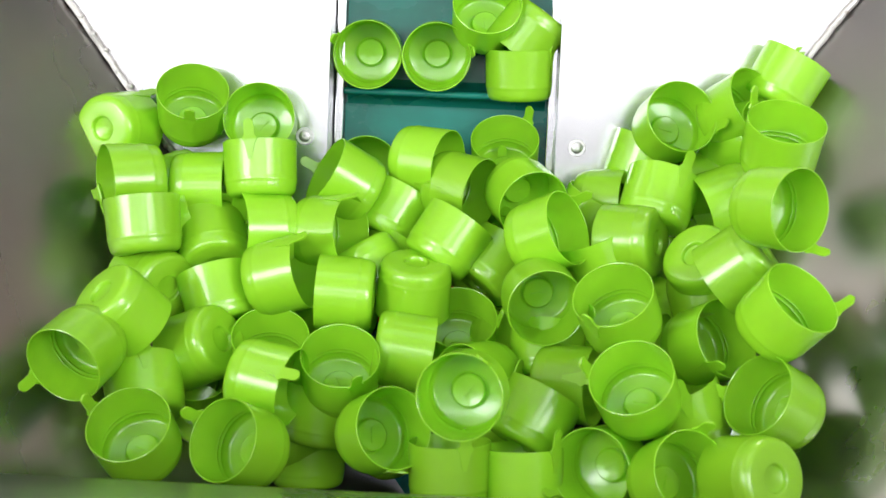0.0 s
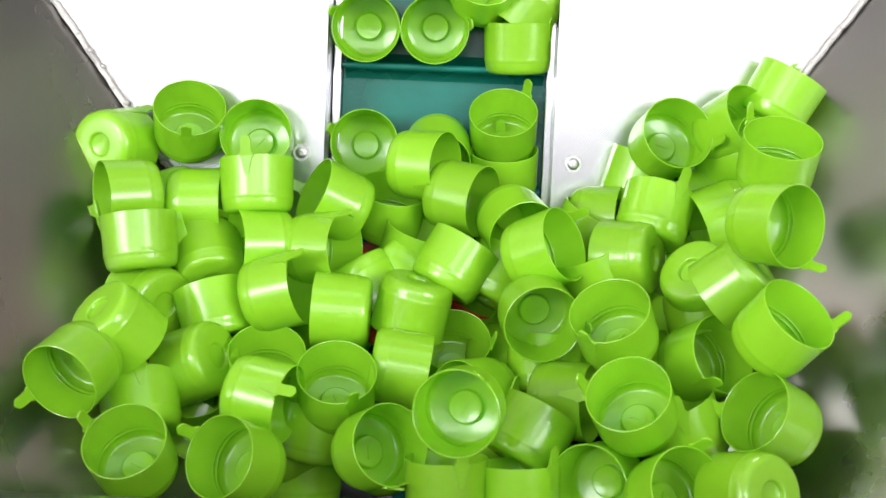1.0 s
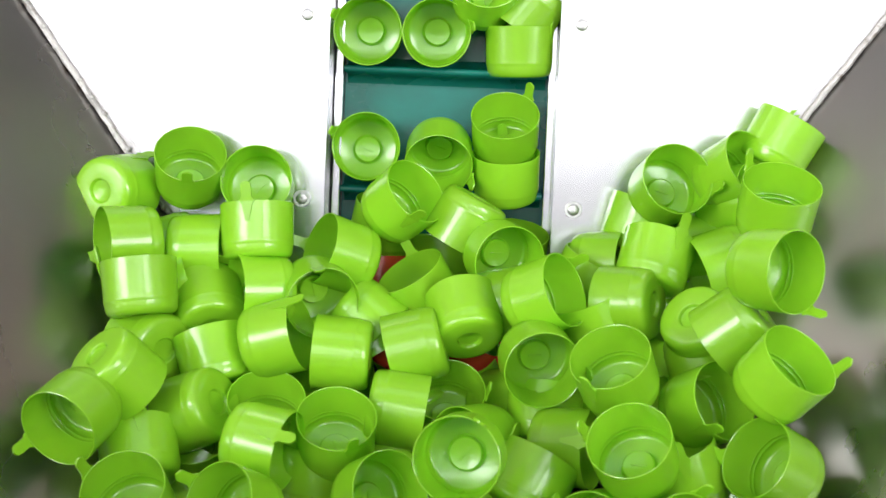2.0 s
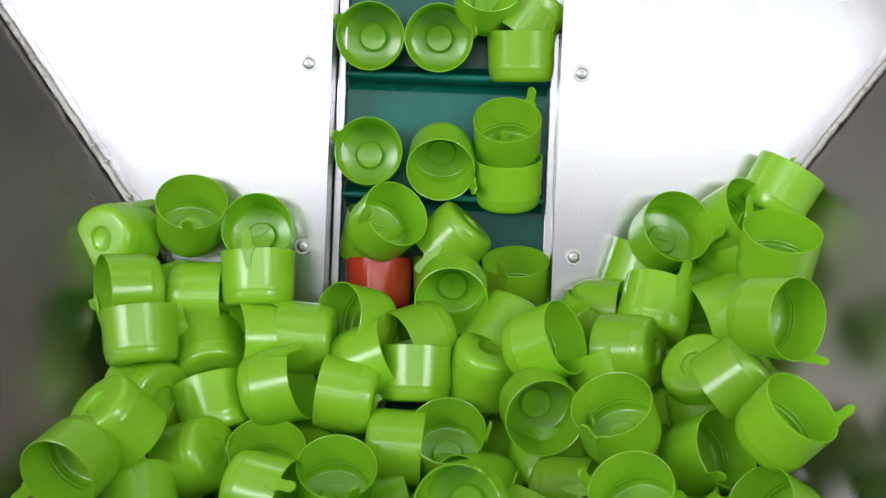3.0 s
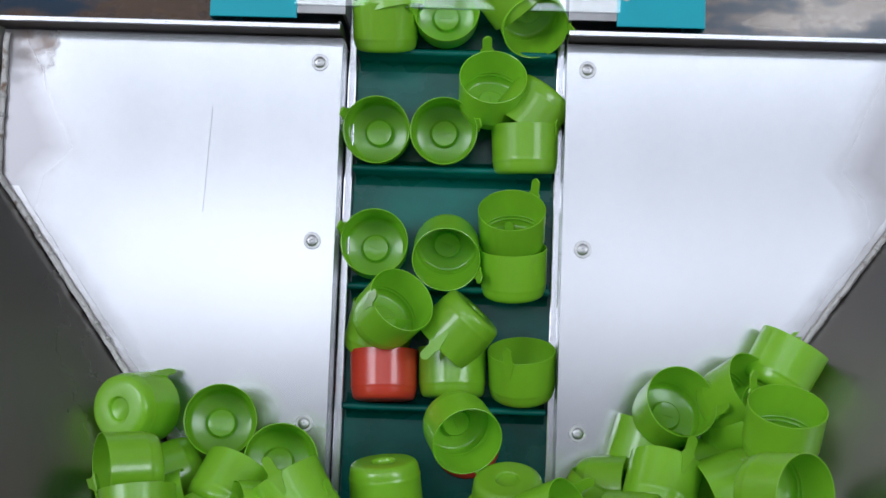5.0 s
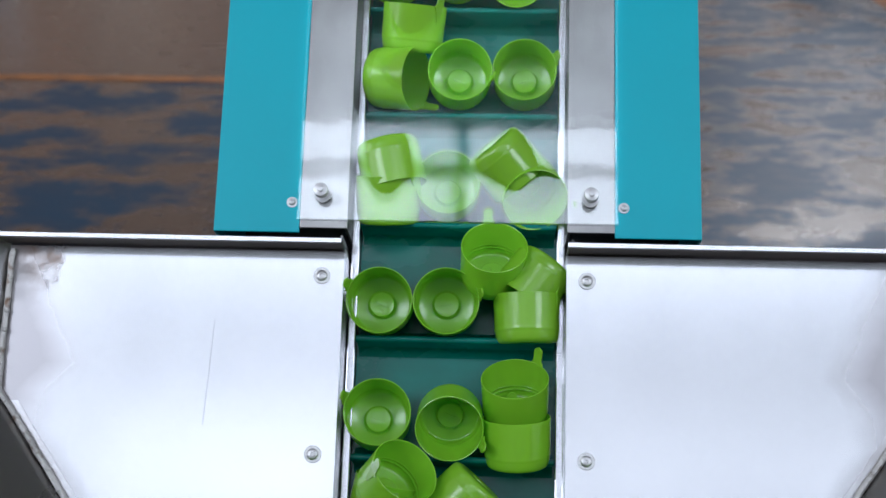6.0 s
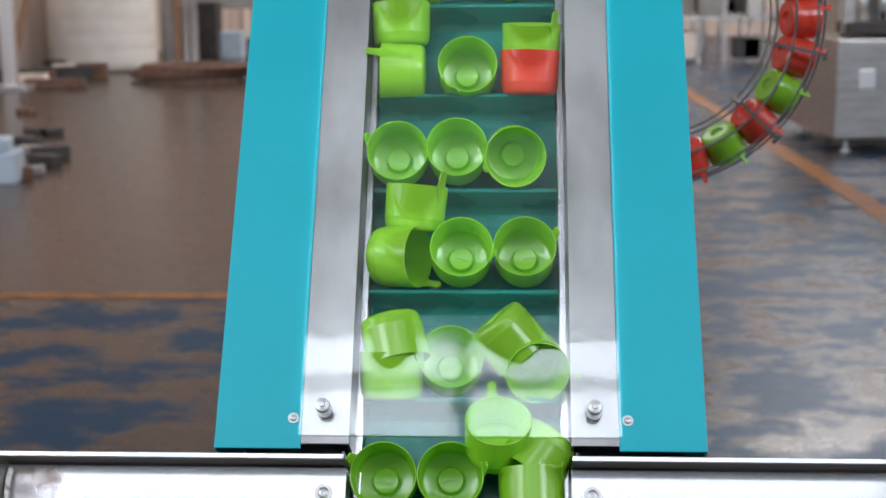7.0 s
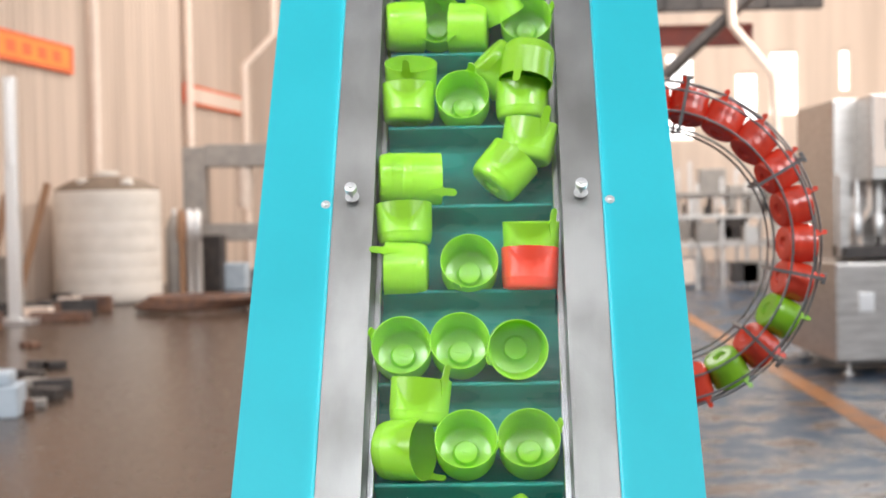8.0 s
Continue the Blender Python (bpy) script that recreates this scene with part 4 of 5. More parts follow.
def press():
    p = root("press_frame", pose(-5.5, 27.4, 0, 0, 0, 4), "grey painted steel press frame standing by the wall", "machine")
    for x in (-0.75, 1.15):
        bm = bmesh.new()
        box(bm, x - 0.22, x + 0.22, -0.35, 0.35, 0, 2.85, 0.02)
        part("column", bm, GREY, p)
    for z0, z1 in ((2.45, 2.9), (0.95, 1.3)):
        bm = bmesh.new()
        box(bm, -0.53, 0.93, -0.3, 0.3, z0, z1, 0.02)
        part("crossbeam", bm, GREY, p)
    bm = bmesh.new()
    box(bm, -0.53, 0.93, -0.28, 0.28, 0.0, 0.35, 0.02)
    part("base", bm, DARK, p)
    bm = bmesh.new()
    lathe(bm, [(0, 1.6), (0.14, 1.6), (0.16, 1.7), (0.16, 2.44), (0, 2.44)], 18)
    o = part("ram", bm, PALE, p, smooth=40)
    o.location = (0.25, -0.1, 0)


press()


def pipes():
    for x, y in ((-7.72, 25.5), (-7.1, 30.6)):
        bm = bmesh.new()
        rod(bm, [(x, y, 0), (x, y, 10.8)], 0.09, 10)
        single("drainpipe", bm, PALE, "pale painted downpipe on the hall wall", "pipe", smooth=60, group="downpipes")
    bm = bmesh.new()
    rod(bm, [(-5.9, 31, 0.0), (-5.9, 31, 4.9), (-5.2, 31, 5.6), (-5.1, 31, 10.8)], 0.09, 10)
    single("drainpipe", bm, PALE, "pale cranked downpipe on the hall wall", "pipe", smooth=60, group="downpipes")


pipes()


def banner(m, w, h, pale):
    b = root("wall_banner", m, "orange cloth banner with pale print hung on the wall", "banner", "wall banners")
    bm = bmesh.new()
    box(bm, 0, w, -0.006, 0.006, 0, h)
    part("cloth", bm, ORANGE, b)
    # lighter field inside the border, and the bars of its print
    bm = bmesh.new()
    box(bm, w * 0.03, w * (0.985 if pale else 0.965), -0.010, -0.0065, h * 0.14, h * 0.86)
    part("field", bm, PALE if pale else AMBER, b)
    for k in range(0 if pale else 9):
        bm = bmesh.new()
        x0 = w * (0.05 + 0.1 * k)
        box(bm, x0, x0 + w * 0.055, -0.014, -0.0105, h * 0.3, h * 0.7)
        part("print_bar", bm, ORANGE, b)


banner(pose(-8.57, 19.0, 4.12, 0, 0, 83.3), 5.8, 0.51, False)
banner(pose(-7.22, 30.5, 4.03, 0, 0, 83.3), 4.55, 0.47, True)


def clutter():
    rng = random.Random(7)
    for k in range(16):
        x, y = rng.uniform(-8.2, -6.2), rng.uniform(17.6, 22.4)
        bm = bmesh.new()
        s = rng.uniform(0.15, 0.45)
        box(bm, -s, s, -0.08, 0.08, 0, rng.uniform(0.06, 0.25), 0.015)
        box(bm, -s * 0.6, s * 0.3, -0.16, 0.05, 0, 0.05, 0.01)
        single("scrap_piece", bm, rng.choice([RUST, GREY, DARK, PALE]), "short offcut of scrap metal lying on the floor", "scrap",
               pose(x, y, 0, 0, 0, rng.uniform(-40, 40)), group="scrap by the wall")
    for k in range(9):
        y = rng.uniform(9.6, 15.5)
        x = -0.335 * y - rng.uniform(0.0, 0.5)
        bm = bmesh.new()
        s = rng.uniform(0.06, 0.2)
        box(bm, -s, s, -0.07, 0.07, 0, rng.uniform(0.04, 0.14), 0.015)
        box(bm, -s * 0.5, s * 0.2, -0.1, 0.1, 0, 0.06, 0.01)
        single("machine_part", bm, rng.choice([RUST, GREY, DARK, DARK]), "small machine part lying on the floor", "machine part",
               pose(x, y, 0, 0, 0, rng.uniform(-40, 40)), group="parts on the floor")
    bm = bmesh.new()
    box(bm, -0.35, 0.16, -0.2, 0.2, 0, 0.24, 0.02)
    box(bm, -0.3, 0.1, -0.16, 0.16, 0.24, 0.34, 0.03)
    single("tool_case", bm, BLUEBOX, "pale blue plastic case on the floor", "case", pose(-3.85, 10.1, 0, 0, 0, 10))
    bm = bmesh.new()
    pts = []
    for k in range(70):
        a = k * 0.27
        pts.append((0.85 * math.cos(a) + 0.02 * k * 0.2, 0.8 * math.sin(a), 0.06 + 0.0025 * k))
    rod(bm, pts, 0.05, 7)
    single("hose_coil", bm, RUST, "loose coil of brown hose on the floor", "hose", pose(-4.9, 20.8, 0), smooth=60)
    for k, (x, y, lean) in enumerate(((-7.6, 20.6, 14), (-7.9, 20.2, 9), (-7.4, 20.3, -8), (-8.2, 19.6, 4))):
        bm = bmesh.new()
        box(bm, -0.05, 0.05, -0.04, 0.04, 0, 2.1 - 0.2 * k, 0.006)
        single("timber_post", bm, WOOD if k < 2 else GREY, "length of timber leaning by the wall", "timber", pose(x, y, 0, -6, lean, 0), group="leaning timber")
    for x, y, w, h, mt, what in ((-8.0, 24.9, 0.35, 1.3, DARK, "dark iron"), (-5.75, 25.6, 0.4, 1.1, DARK, "dark iron"), (-5.2, 25.9, 0.25, 0.55, BLUEBOX, "pale blue"),
                                 (-7.9, 20.9, 0.3, 0.9, GREY, "grey painted")):
        bm = bmesh.new()
        box(bm, -w, w, -0.25, 0.25, 0.05, h, 0.02)
        box(bm, -w * 0.9, w * 0.9, -0.2, 0.2, 0, 0.05)
        box(bm, w * 0.5, w * 0.6, -0.28, -0.25, h * 0.5, h * 0.65, 0.004)
        single("locker", bm, mt, "%s steel locker standing by the wall" % what, "locker", pose(x, y, 0), group="lockers")
    for k in range(3):
        bm = bmesh.new()
        lathe(bm, [(0, 0), (0.05, 0), (0.05, 1.0), (0.08, 1.05), (0.08, 1.5), (0.03, 1.6), (0, 1.6)], 14)
        single("brass_valve_pipe", bm, ZINC if k else WOOD, "upright brass and steel valve pipe", "pipe", pose(-5.75 + 0.12 * k, 23.9 + 0.1 * k, 0), smooth=40, group="valve pipes")
    bm = bmesh.new()
    box(bm, -0.09, 0.09, -0.09, 0.09, 0, 3.5, 0.02)
    box(bm, -0.3, 0.3, -0.3, 0.3, 0, 0.06)
    box(bm, -0.06, 0.06, -0.14, -0.09, 2.2, 3.4, 0.02)
    single("steel_post", bm, ZINC, "shiny stainless steel post on a base plate", "post", pose(-6.98, 19.0, 0))
    for x, y, h in ((-5.95, 24.2, 1.5), (-5.7, 24.6, 1.2)):
        b = root("gas_bottle", pose(x, y, 0), "dull blue-grey gas bottle standing on the floor", "gas bottle", "gas bottles")
        bm = bmesh.new()
        lathe(bm, [(0, 0), (0.15, 0), (0.16, 0.04), (0.16, h - 0.25), (0.1, h - 0.08), (0.04, h), (0, h)], 18)
        part("body", bm, GREY, b, smooth=40)
        bm = bmesh.new()
        lathe(bm, [(0, h + 0.12), (0.04, h + 0.1), (0.05, h), (0, h)], 10)
        part("valve", bm, ZINC, b)


clutter()


def filler_machine():
    c = root("filling_machine", pose(3.55, 12.7, 0, 0, 0, 2), "large stainless steel filling machine on levelling feet", "machine")
    bm = bmesh.new()
    box(bm, -0.75, 1.6, -0.9, 1.1, 0.12, 0.98, 0.02)
    part("base_cabinet", bm, CABINET, c)
    bm = bmesh.new()
    box(bm, -0.62, 1.5, -0.4, 0.9, 0.98, 2.42, 0.02)
    part("rear_cabinet", bm, CABINET, c)
    bm = bmesh.new()
    box(bm, -0.42, 0.5, -0.86, -0.4, 1.68, 2.42, 0.02)
    part("upper_cabinet", bm, CABINET, c)
    # pale colour stands for a glassy panel and the reflection on it
    bm = bmesh.new()
    box(bm, -0.40, 0.48, -0.874, -0.862, 1.80, 2.40, 0.004)
    part("pale_panel", bm, PALE, c, "pale panel for glass and its reflection")
    bm = bmesh.new()
    box(bm, -0.30, -0.02, -0.888, -0.876, 1.95, 2.2, 0.005)
    part("control_screen", bm, GREY, c)
    for k in range(5):
        bm = bmesh.new()
        rod(bm, [(-0.42 + 0.16 * k, -0.5, 1.0), (-0.42 + 0.16 * k, -0.52, 1.3), (-0.36 + 0.16 * k, -0.6, 1.45), (-0.36 + 0.16 * k, -0.6, 1.7)], 0.025, 8)
        part("hose", bm, DARK if k % 2 else PALE, c, smooth=60)
    for x in (-0.7, 0.05):
        bm = bmesh.new()
        box(bm, x, x + 0.08, -0.86, -0.78, 1.02, 1.75)
        part("upright", bm, CABINET, c)
    for k in range(4):
        bm = bmesh.new()
        lathe(bm, [(0, 0), (0.05, 0), (0.05, 0.02), (0.018, 0.03), (0.018, 0.4), (0, 0.4)], 12)
        o = part("levelling_foot", bm, ZINC, c, smooth=40)
        o.location = (-0.6 + 1.9 * (k % 2), -0.75 + 1.5 * (k // 2), 0)
    for k in range(6):
        bm = bmesh.new()
        lathe(bm, [(0, 0), (0.035, 0), (0.05, 0.05), (0.05, 0.18), (0.02, 0.22), (0.02, 0.5), (0, 0.5)], 14)
        o = part("filling_head", bm, ZINC, c, smooth=40)
        o.location = (-0.5 + 0.22 * k, -0.7 + 0.1 * (k % 2), 1.2)
    bm = bmesh.new()
    box(bm, -0.68, 1.5, -0.95, -0.55, 1.02, 1.12, 0.01)
    part("bottle_track", bm, DARK, c)
    bm = bmesh.new()
    box(bm, -0.56, -0.42, -0.925, -0.9, 0.55, 0.72, 0.01)
    part("handle_plate", bm, ZINC, c)


filler_machine()


def line_machine(x, y, seed):
    rng = random.Random(seed)
    c = root("bottling_rack", pose(x, y, 0), "stainless bottling machine frame with posts and tubes", "machine", "machines along the line")
    for k in range(5):
        bm = bmesh.new()
        px, py = -0.9 + 0.45 * k, rng.uniform(-0.2, 0.2)
        box(bm, px - 0.03, px + 0.03, py - 0.03, py + 0.03, 0, rng.uniform(1.7, 2.4))
        part("post", bm, CABINET, c)
    for z in (0.75, 1.25, 1.65):
        bm = bmesh.new()
        box(bm, -1.0, 1.0, -0.25, 0.25, z, z + 0.07, 0.01)
        part("deck", bm, rng.choice([CABINET, GREY]), c)
    for k in range(6):
        bm = bmesh.new()
        w, h, px, pz = rng.uniform(0.1, 0.26), rng.uniform(0.25, 0.6), rng.uniform(-0.8, 0.8), rng.choice([0.1, 0.82, 1.32, 1.72])
        box(bm, px - w, px + w, -0.24, 0.1, pz, pz + h, 0.015)
        part("housing", bm, rng.choice([PALE, DARK, CABINET, GREY]), c)
    for k in range(7):
        bm = bmesh.new()
        h = rng.uniform(0.15, 0.38)
        lathe(bm, [(0, 0), (0.06, 0), (0.06, h * 0.7), (0.03, h), (0, h)], 12)
        o = part("cylinder", bm, rng.choice([ZINC, DARK, PALE]), c, smooth=40)
        o.location = (-0.85 + 0.28 * k, -0.15, rng.choice([0.82, 1.32]))


for i, (x, y) in enumerate(((3.9, 24.5), (5.6, 23.6), (4.6, 27.0), (6.9, 26.0), (3.2, 28.5), (8.6, 24.0))):
    line_machine(x, y, i)


# ---------------------------------------------------------------- what moves
UP = SLOPE.to_3x3() @ Vector((0, 0, 1))
TIMES = (0.0, 0.1, 1.0, 2.0, 3.0, 4.0, 5.0, 6.0, 7.0, 7.9, 8.0)


def ride(thing, m):
    walk(thing, [(t, Matrix.Translation(UP * SPEED * t) @ m) for t in TIMES])


def motions():
    ride(conveyor_belt, SLOPE)
    for ob in RIDERS:
        ride(ob, ob.matrix_world.copy())
    walk(put_cap(pose(-0.0674, 0.8666, 0.8346, -80, 3, -114)), [
        (0.00, pose(-0.0674, 0.8666, 0.8346, -80, 3, -114)),
        (1.00, pose(-0.0678, 0.8766, 0.8381, -77, 3, -111)),
        (1.50, pose(-0.0709, 0.8613, 0.8345, -38, 24, -74)),
        (3.00, pose(-0.0925, 0.9076, 0.8367, -35, -16, -148)),
        (3.50, pose(-0.0925, 0.9177, 0.8515, -35, -16, -148)),
        (5.50, pose(-0.0925, 0.9580, 0.9107, -35, -16, -148)),
        (6.50, pose(-0.0925, 0.9781, 0.9403, -35, -16, -148)),
        (8.00, pose(-0.0925, 1.0084, 0.9847, -35, -16, -148)),
    ])
    walk(put_cap(pose(-0.0824, 0.8180, 0.7923, 29, 52, 93)), [
        (0.00, pose(-0.0824, 0.8180, 0.7923, 29, 52, 93)),
        (1.00, pose(-0.0771, 0.8537, 0.7833, 7, 10, 84)),
        (1.50, pose(-0.0811, 0.8789, 0.7739, 12, 19, 88)),
        (3.00, pose(-0.0985, 0.9207, 0.7980, 13, 19, 88)),
        (3.50, pose(-0.0985, 0.9308, 0.8128, 13, 19, 88)),
        (5.50, pose(-0.0985, 0.9711, 0.8720, 13, 19, 88)),
        (6.50, pose(-0.0985, 0.9912, 0.9016, 13, 19, 88)),
        (8.00, pose(-0.0985, 1.0214, 0.9460, 13, 19, 88)),
    ])
    walk(put_cap(pose(-0.0818, 0.8442, 0.7041, 0, 32, 94), red=True), [
        (0.00, pose(-0.0818, 0.8442, 0.7041, 0, 32, 94)),
        (0.50, pose(-0.0817, 0.8496, 0.7147, 0, 35, 94)),
        (1.00, pose(-0.0850, 0.8500, 0.7183, 0, 38, 94)),
        (1.50, pose(-0.0844, 0.8560, 0.7281, 0, 39, 95)),
        (3.00, pose(-0.0872, 0.8881, 0.7735, 1, 40, 95)),
        (3.50, pose(-0.0872, 0.8982, 0.7883, 1, 40, 95)),
        (5.50, pose(-0.0872, 0.9385, 0.8475, 1, 40, 95)),
        (6.50, pose(-0.0872, 0.9586, 0.8771, 1, 40, 95)),
        (8.00, pose(-0.0872, 0.9889, 0.9215, 1, 40, 95)),
    ])
    walk(put_cap(pose(-0.0384, 0.8461, 0.8270, 74, 55, 47)), [
        (0.00, pose(-0.0384, 0.8461, 0.8270, 74, 55, 47)),
        (1.00, pose(-0.0356, 0.8518, 0.8296, 73, 55, 49)),
        (1.25, pose(-0.0186, 0.8566, 0.8475, 134, 43, 58)),
        (1.50, pose(0.0026, 0.8460, 0.8587, -177, 30, 49)),
        (1.93, pose(-0.0024, 0.8706, 0.8542, 150, 27, -6)),
        (2.37, pose(-0.0057, 0.8927, 0.8493, 133, -6, -60)),
        (2.80, pose(-0.0105, 0.9127, 0.8463, 144, -33, -102)),
        (3.00, pose(-0.0117, 0.9184, 0.8459, 144, -33, -102)),
        (3.50, pose(-0.0117, 0.9285, 0.8607, 144, -33, -102)),
        (5.50, pose(-0.0117, 0.9688, 0.9198, 144, -33, -102)),
        (6.50, pose(-0.0117, 0.9890, 0.9494, 144, -33, -102)),
        (8.00, pose(-0.0117, 1.0192, 0.9938, 144, -33, -102)),
    ])
    walk(put_cap(pose(-0.0290, 0.8512, 0.7141, -0, 32, 94)), [
        (0.00, pose(-0.0290, 0.8512, 0.7141, -0, 32, 94)),
        (1.50, pose(-0.0327, 0.8745, 0.7502, -2, 35, 91)),
        (3.00, pose(-0.0298, 0.8911, 0.7766, 0, 38, 94)),
        (3.50, pose(-0.0298, 0.9012, 0.7914, 0, 38, 94)),
        (5.50, pose(-0.0298, 0.9415, 0.8506, 0, 38, 94)),
        (6.50, pose(-0.0298, 0.9616, 0.8802, 0, 38, 94)),
        (8.00, pose(-0.0298, 0.9919, 0.9246, 0, 38, 94)),
    ])
    walk(put_cap(pose(0.0169, 0.8543, 0.7296, 10, 23, 75)), [
        (0.00, pose(0.0169, 0.8543, 0.7296, 10, 23, 75)),
        (1.50, pose(0.0240, 0.8870, 0.7531, 3, 10, 73)),
        (2.00, pose(0.0250, 0.8904, 0.7601, 11, 8, 125)),
        (2.50, pose(0.0272, 0.8948, 0.7669, 13, -3, -165)),
        (3.00, pose(0.0286, 0.9005, 0.7735, 6, -8, -113)),
        (3.50, pose(0.0286, 0.9106, 0.7883, 6, -8, -113)),
        (5.50, pose(0.0286, 0.9509, 0.8475, 6, -8, -113)),
        (6.50, pose(0.0286, 0.9710, 0.8771, 6, -8, -113)),
        (8.00, pose(0.0286, 1.0012, 0.9215, 6, -8, -113)),
    ])
    walk(put_cap(pose(0.0227, 0.8486, 0.8254, 75, 13, 19)), [
        (0.00, pose(0.0227, 0.8486, 0.8254, 75, 13, 19)),
        (0.50, pose(0.0201, 0.8418, 0.8228, 74, 13, 19)),
        (1.00, pose(0.0194, 0.8381, 0.8225, 77, 13, 18)),
        (1.50, pose(0.0184, 0.8445, 0.8214, 62, 16, 20)),
        (2.80, pose(-0.0192, 0.8474, 0.8309, 73, 8, -4)),
        (3.00, pose(-0.0238, 0.8530, 0.8330, 65, 49, -19)),
        (3.50, pose(-0.0130, 0.8675, 0.8386, 60, 57, -27)),
        (4.00, pose(-0.0254, 0.8772, 0.8197, 71, 63, -10)),
        (4.20, pose(-0.0276, 0.8755, 0.8181, 65, 66, -5)),
        (4.70, pose(-0.0276, 0.8856, 0.8329, 65, 66, -5)),
        (5.50, pose(-0.0276, 0.9017, 0.8566, 65, 66, -5)),
        (6.50, pose(-0.0276, 0.9219, 0.8862, 65, 66, -5)),
        (8.00, pose(-0.0276, 0.9521, 0.9306, 65, 66, -5)),
    ])
    walk(put_cap(pose(-0.0026, 0.7756, 0.7807, 32, 62, 86)), [
        (0.00, pose(-0.0026, 0.7756, 0.7807, 32, 62, 86)),
        (1.50, pose(0.0078, 0.7802, 0.7885, 19, 55, 80)),
        (2.00, pose(-0.0012, 0.7984, 0.8035, 71, 57, 79)),
        (2.50, pose(0.0112, 0.8214, 0.8236, 148, 58, 83)),
        (3.00, pose(0.0306, 0.8265, 0.8322, -157, 57, 86)),
        (3.50, pose(0.0343, 0.8275, 0.8313, -157, 57, 85)),
        (4.00, pose(0.0230, 0.8207, 0.8372, -176, 20, 82)),
        (4.20, pose(0.0172, 0.8208, 0.8414, 177, 4, 84)),
        (4.50, pose(0.0172, 0.8208, 0.8414, 177, 4, 84)),
        (8.00, pose(0.0172, 0.8208, 0.8414, 177, 4, 84)),
    ])
    walk(put_cap(pose(-0.0903, 0.8329, 0.8212, -48, 33, 115)), [
        (0.00, pose(-0.0903, 0.8329, 0.8212, -48, 33, 115)),
        (0.50, pose(-0.0947, 0.8357, 0.8223, -48, 33, 116)),
        (1.00, pose(-0.0958, 0.8304, 0.8214, -51, 31, 118)),
        (1.50, pose(-0.0950, 0.8283, 0.8207, -51, 30, 120)),
        (3.00, pose(-0.0811, 0.8191, 0.8126, -56, 19, 137)),
        (3.50, pose(-0.0976, 0.8141, 0.7928, -10, -19, 141)),
        (3.67, pose(-0.0807, 0.8287, 0.8046, -58, -14, 154)),
        (3.83, pose(-0.0706, 0.8344, 0.8263, -114, 2, 159)),
        (4.00, pose(-0.0684, 0.8303, 0.8399, -159, 13, 151)),
        (4.20, pose(-0.0792, 0.8341, 0.8434, -162, 16, 154)),
        (4.50, pose(-0.0792, 0.8341, 0.8434, -162, 16, 154)),
        (8.00, pose(-0.0792, 0.8341, 0.8434, -162, 16, 154)),
    ])
    walk(put_cap(pose(-0.1385, 0.7922, 0.8157, 27, -71, 135)), [
        (0.00, pose(-0.1385, 0.7922, 0.8157, 27, -71, 135)),
        (0.50, pose(-0.1386, 0.7918, 0.8156, 27, -71, 135)),
        (1.00, pose(-0.1406, 0.7908, 0.8160, 27, -71, 135)),
        (1.50, pose(-0.1388, 0.7904, 0.8156, 27, -71, 135)),
        (2.00, pose(-0.1311, 0.8035, 0.8147, -6, -70, 117)),
        (2.50, pose(-0.1143, 0.8008, 0.8180, -50, -73, 96)),
        (3.00, pose(-0.1122, 0.7868, 0.8221, -90, -78, 86)),
        (3.50, pose(-0.1086, 0.7889, 0.8216, -106, -77, 102)),
        (4.20, pose(-0.1150, 0.7723, 0.7982, -14, -36, -13)),
        (4.50, pose(-0.1150, 0.7723, 0.7982, -14, -36, -13)),
        (8.00, pose(-0.1150, 0.7723, 0.7982, -14, -36, -13)),
    ])
    walk(put_cap(pose(-0.0790, 0.7367, 0.8031, -86, 61, 93)), [
        (0.00, pose(-0.0790, 0.7367, 0.8031, -86, 61, 93)),
        (0.50, pose(-0.0791, 0.7364, 0.8029, -86, 61, 93)),
        (1.00, pose(-0.0794, 0.7362, 0.8028, -86, 61, 93)),
        (1.50, pose(-0.0803, 0.7369, 0.8024, -86, 61, 93)),
        (3.00, pose(-0.0761, 0.7463, 0.8006, -83, 61, 89)),
        (3.25, pose(-0.0777, 0.7410, 0.8019, 103, 44, -88)),
        (3.50, pose(-0.0792, 0.7398, 0.7999, 104, -30, -92)),
        (4.00, pose(-0.0792, 0.7554, 0.8029, 112, -29, -89)),
        (4.30, pose(-0.0792, 0.7554, 0.8029, 112, -29, -89)),
        (8.00, pose(-0.0792, 0.7554, 0.8029, 112, -29, -89)),
    ])
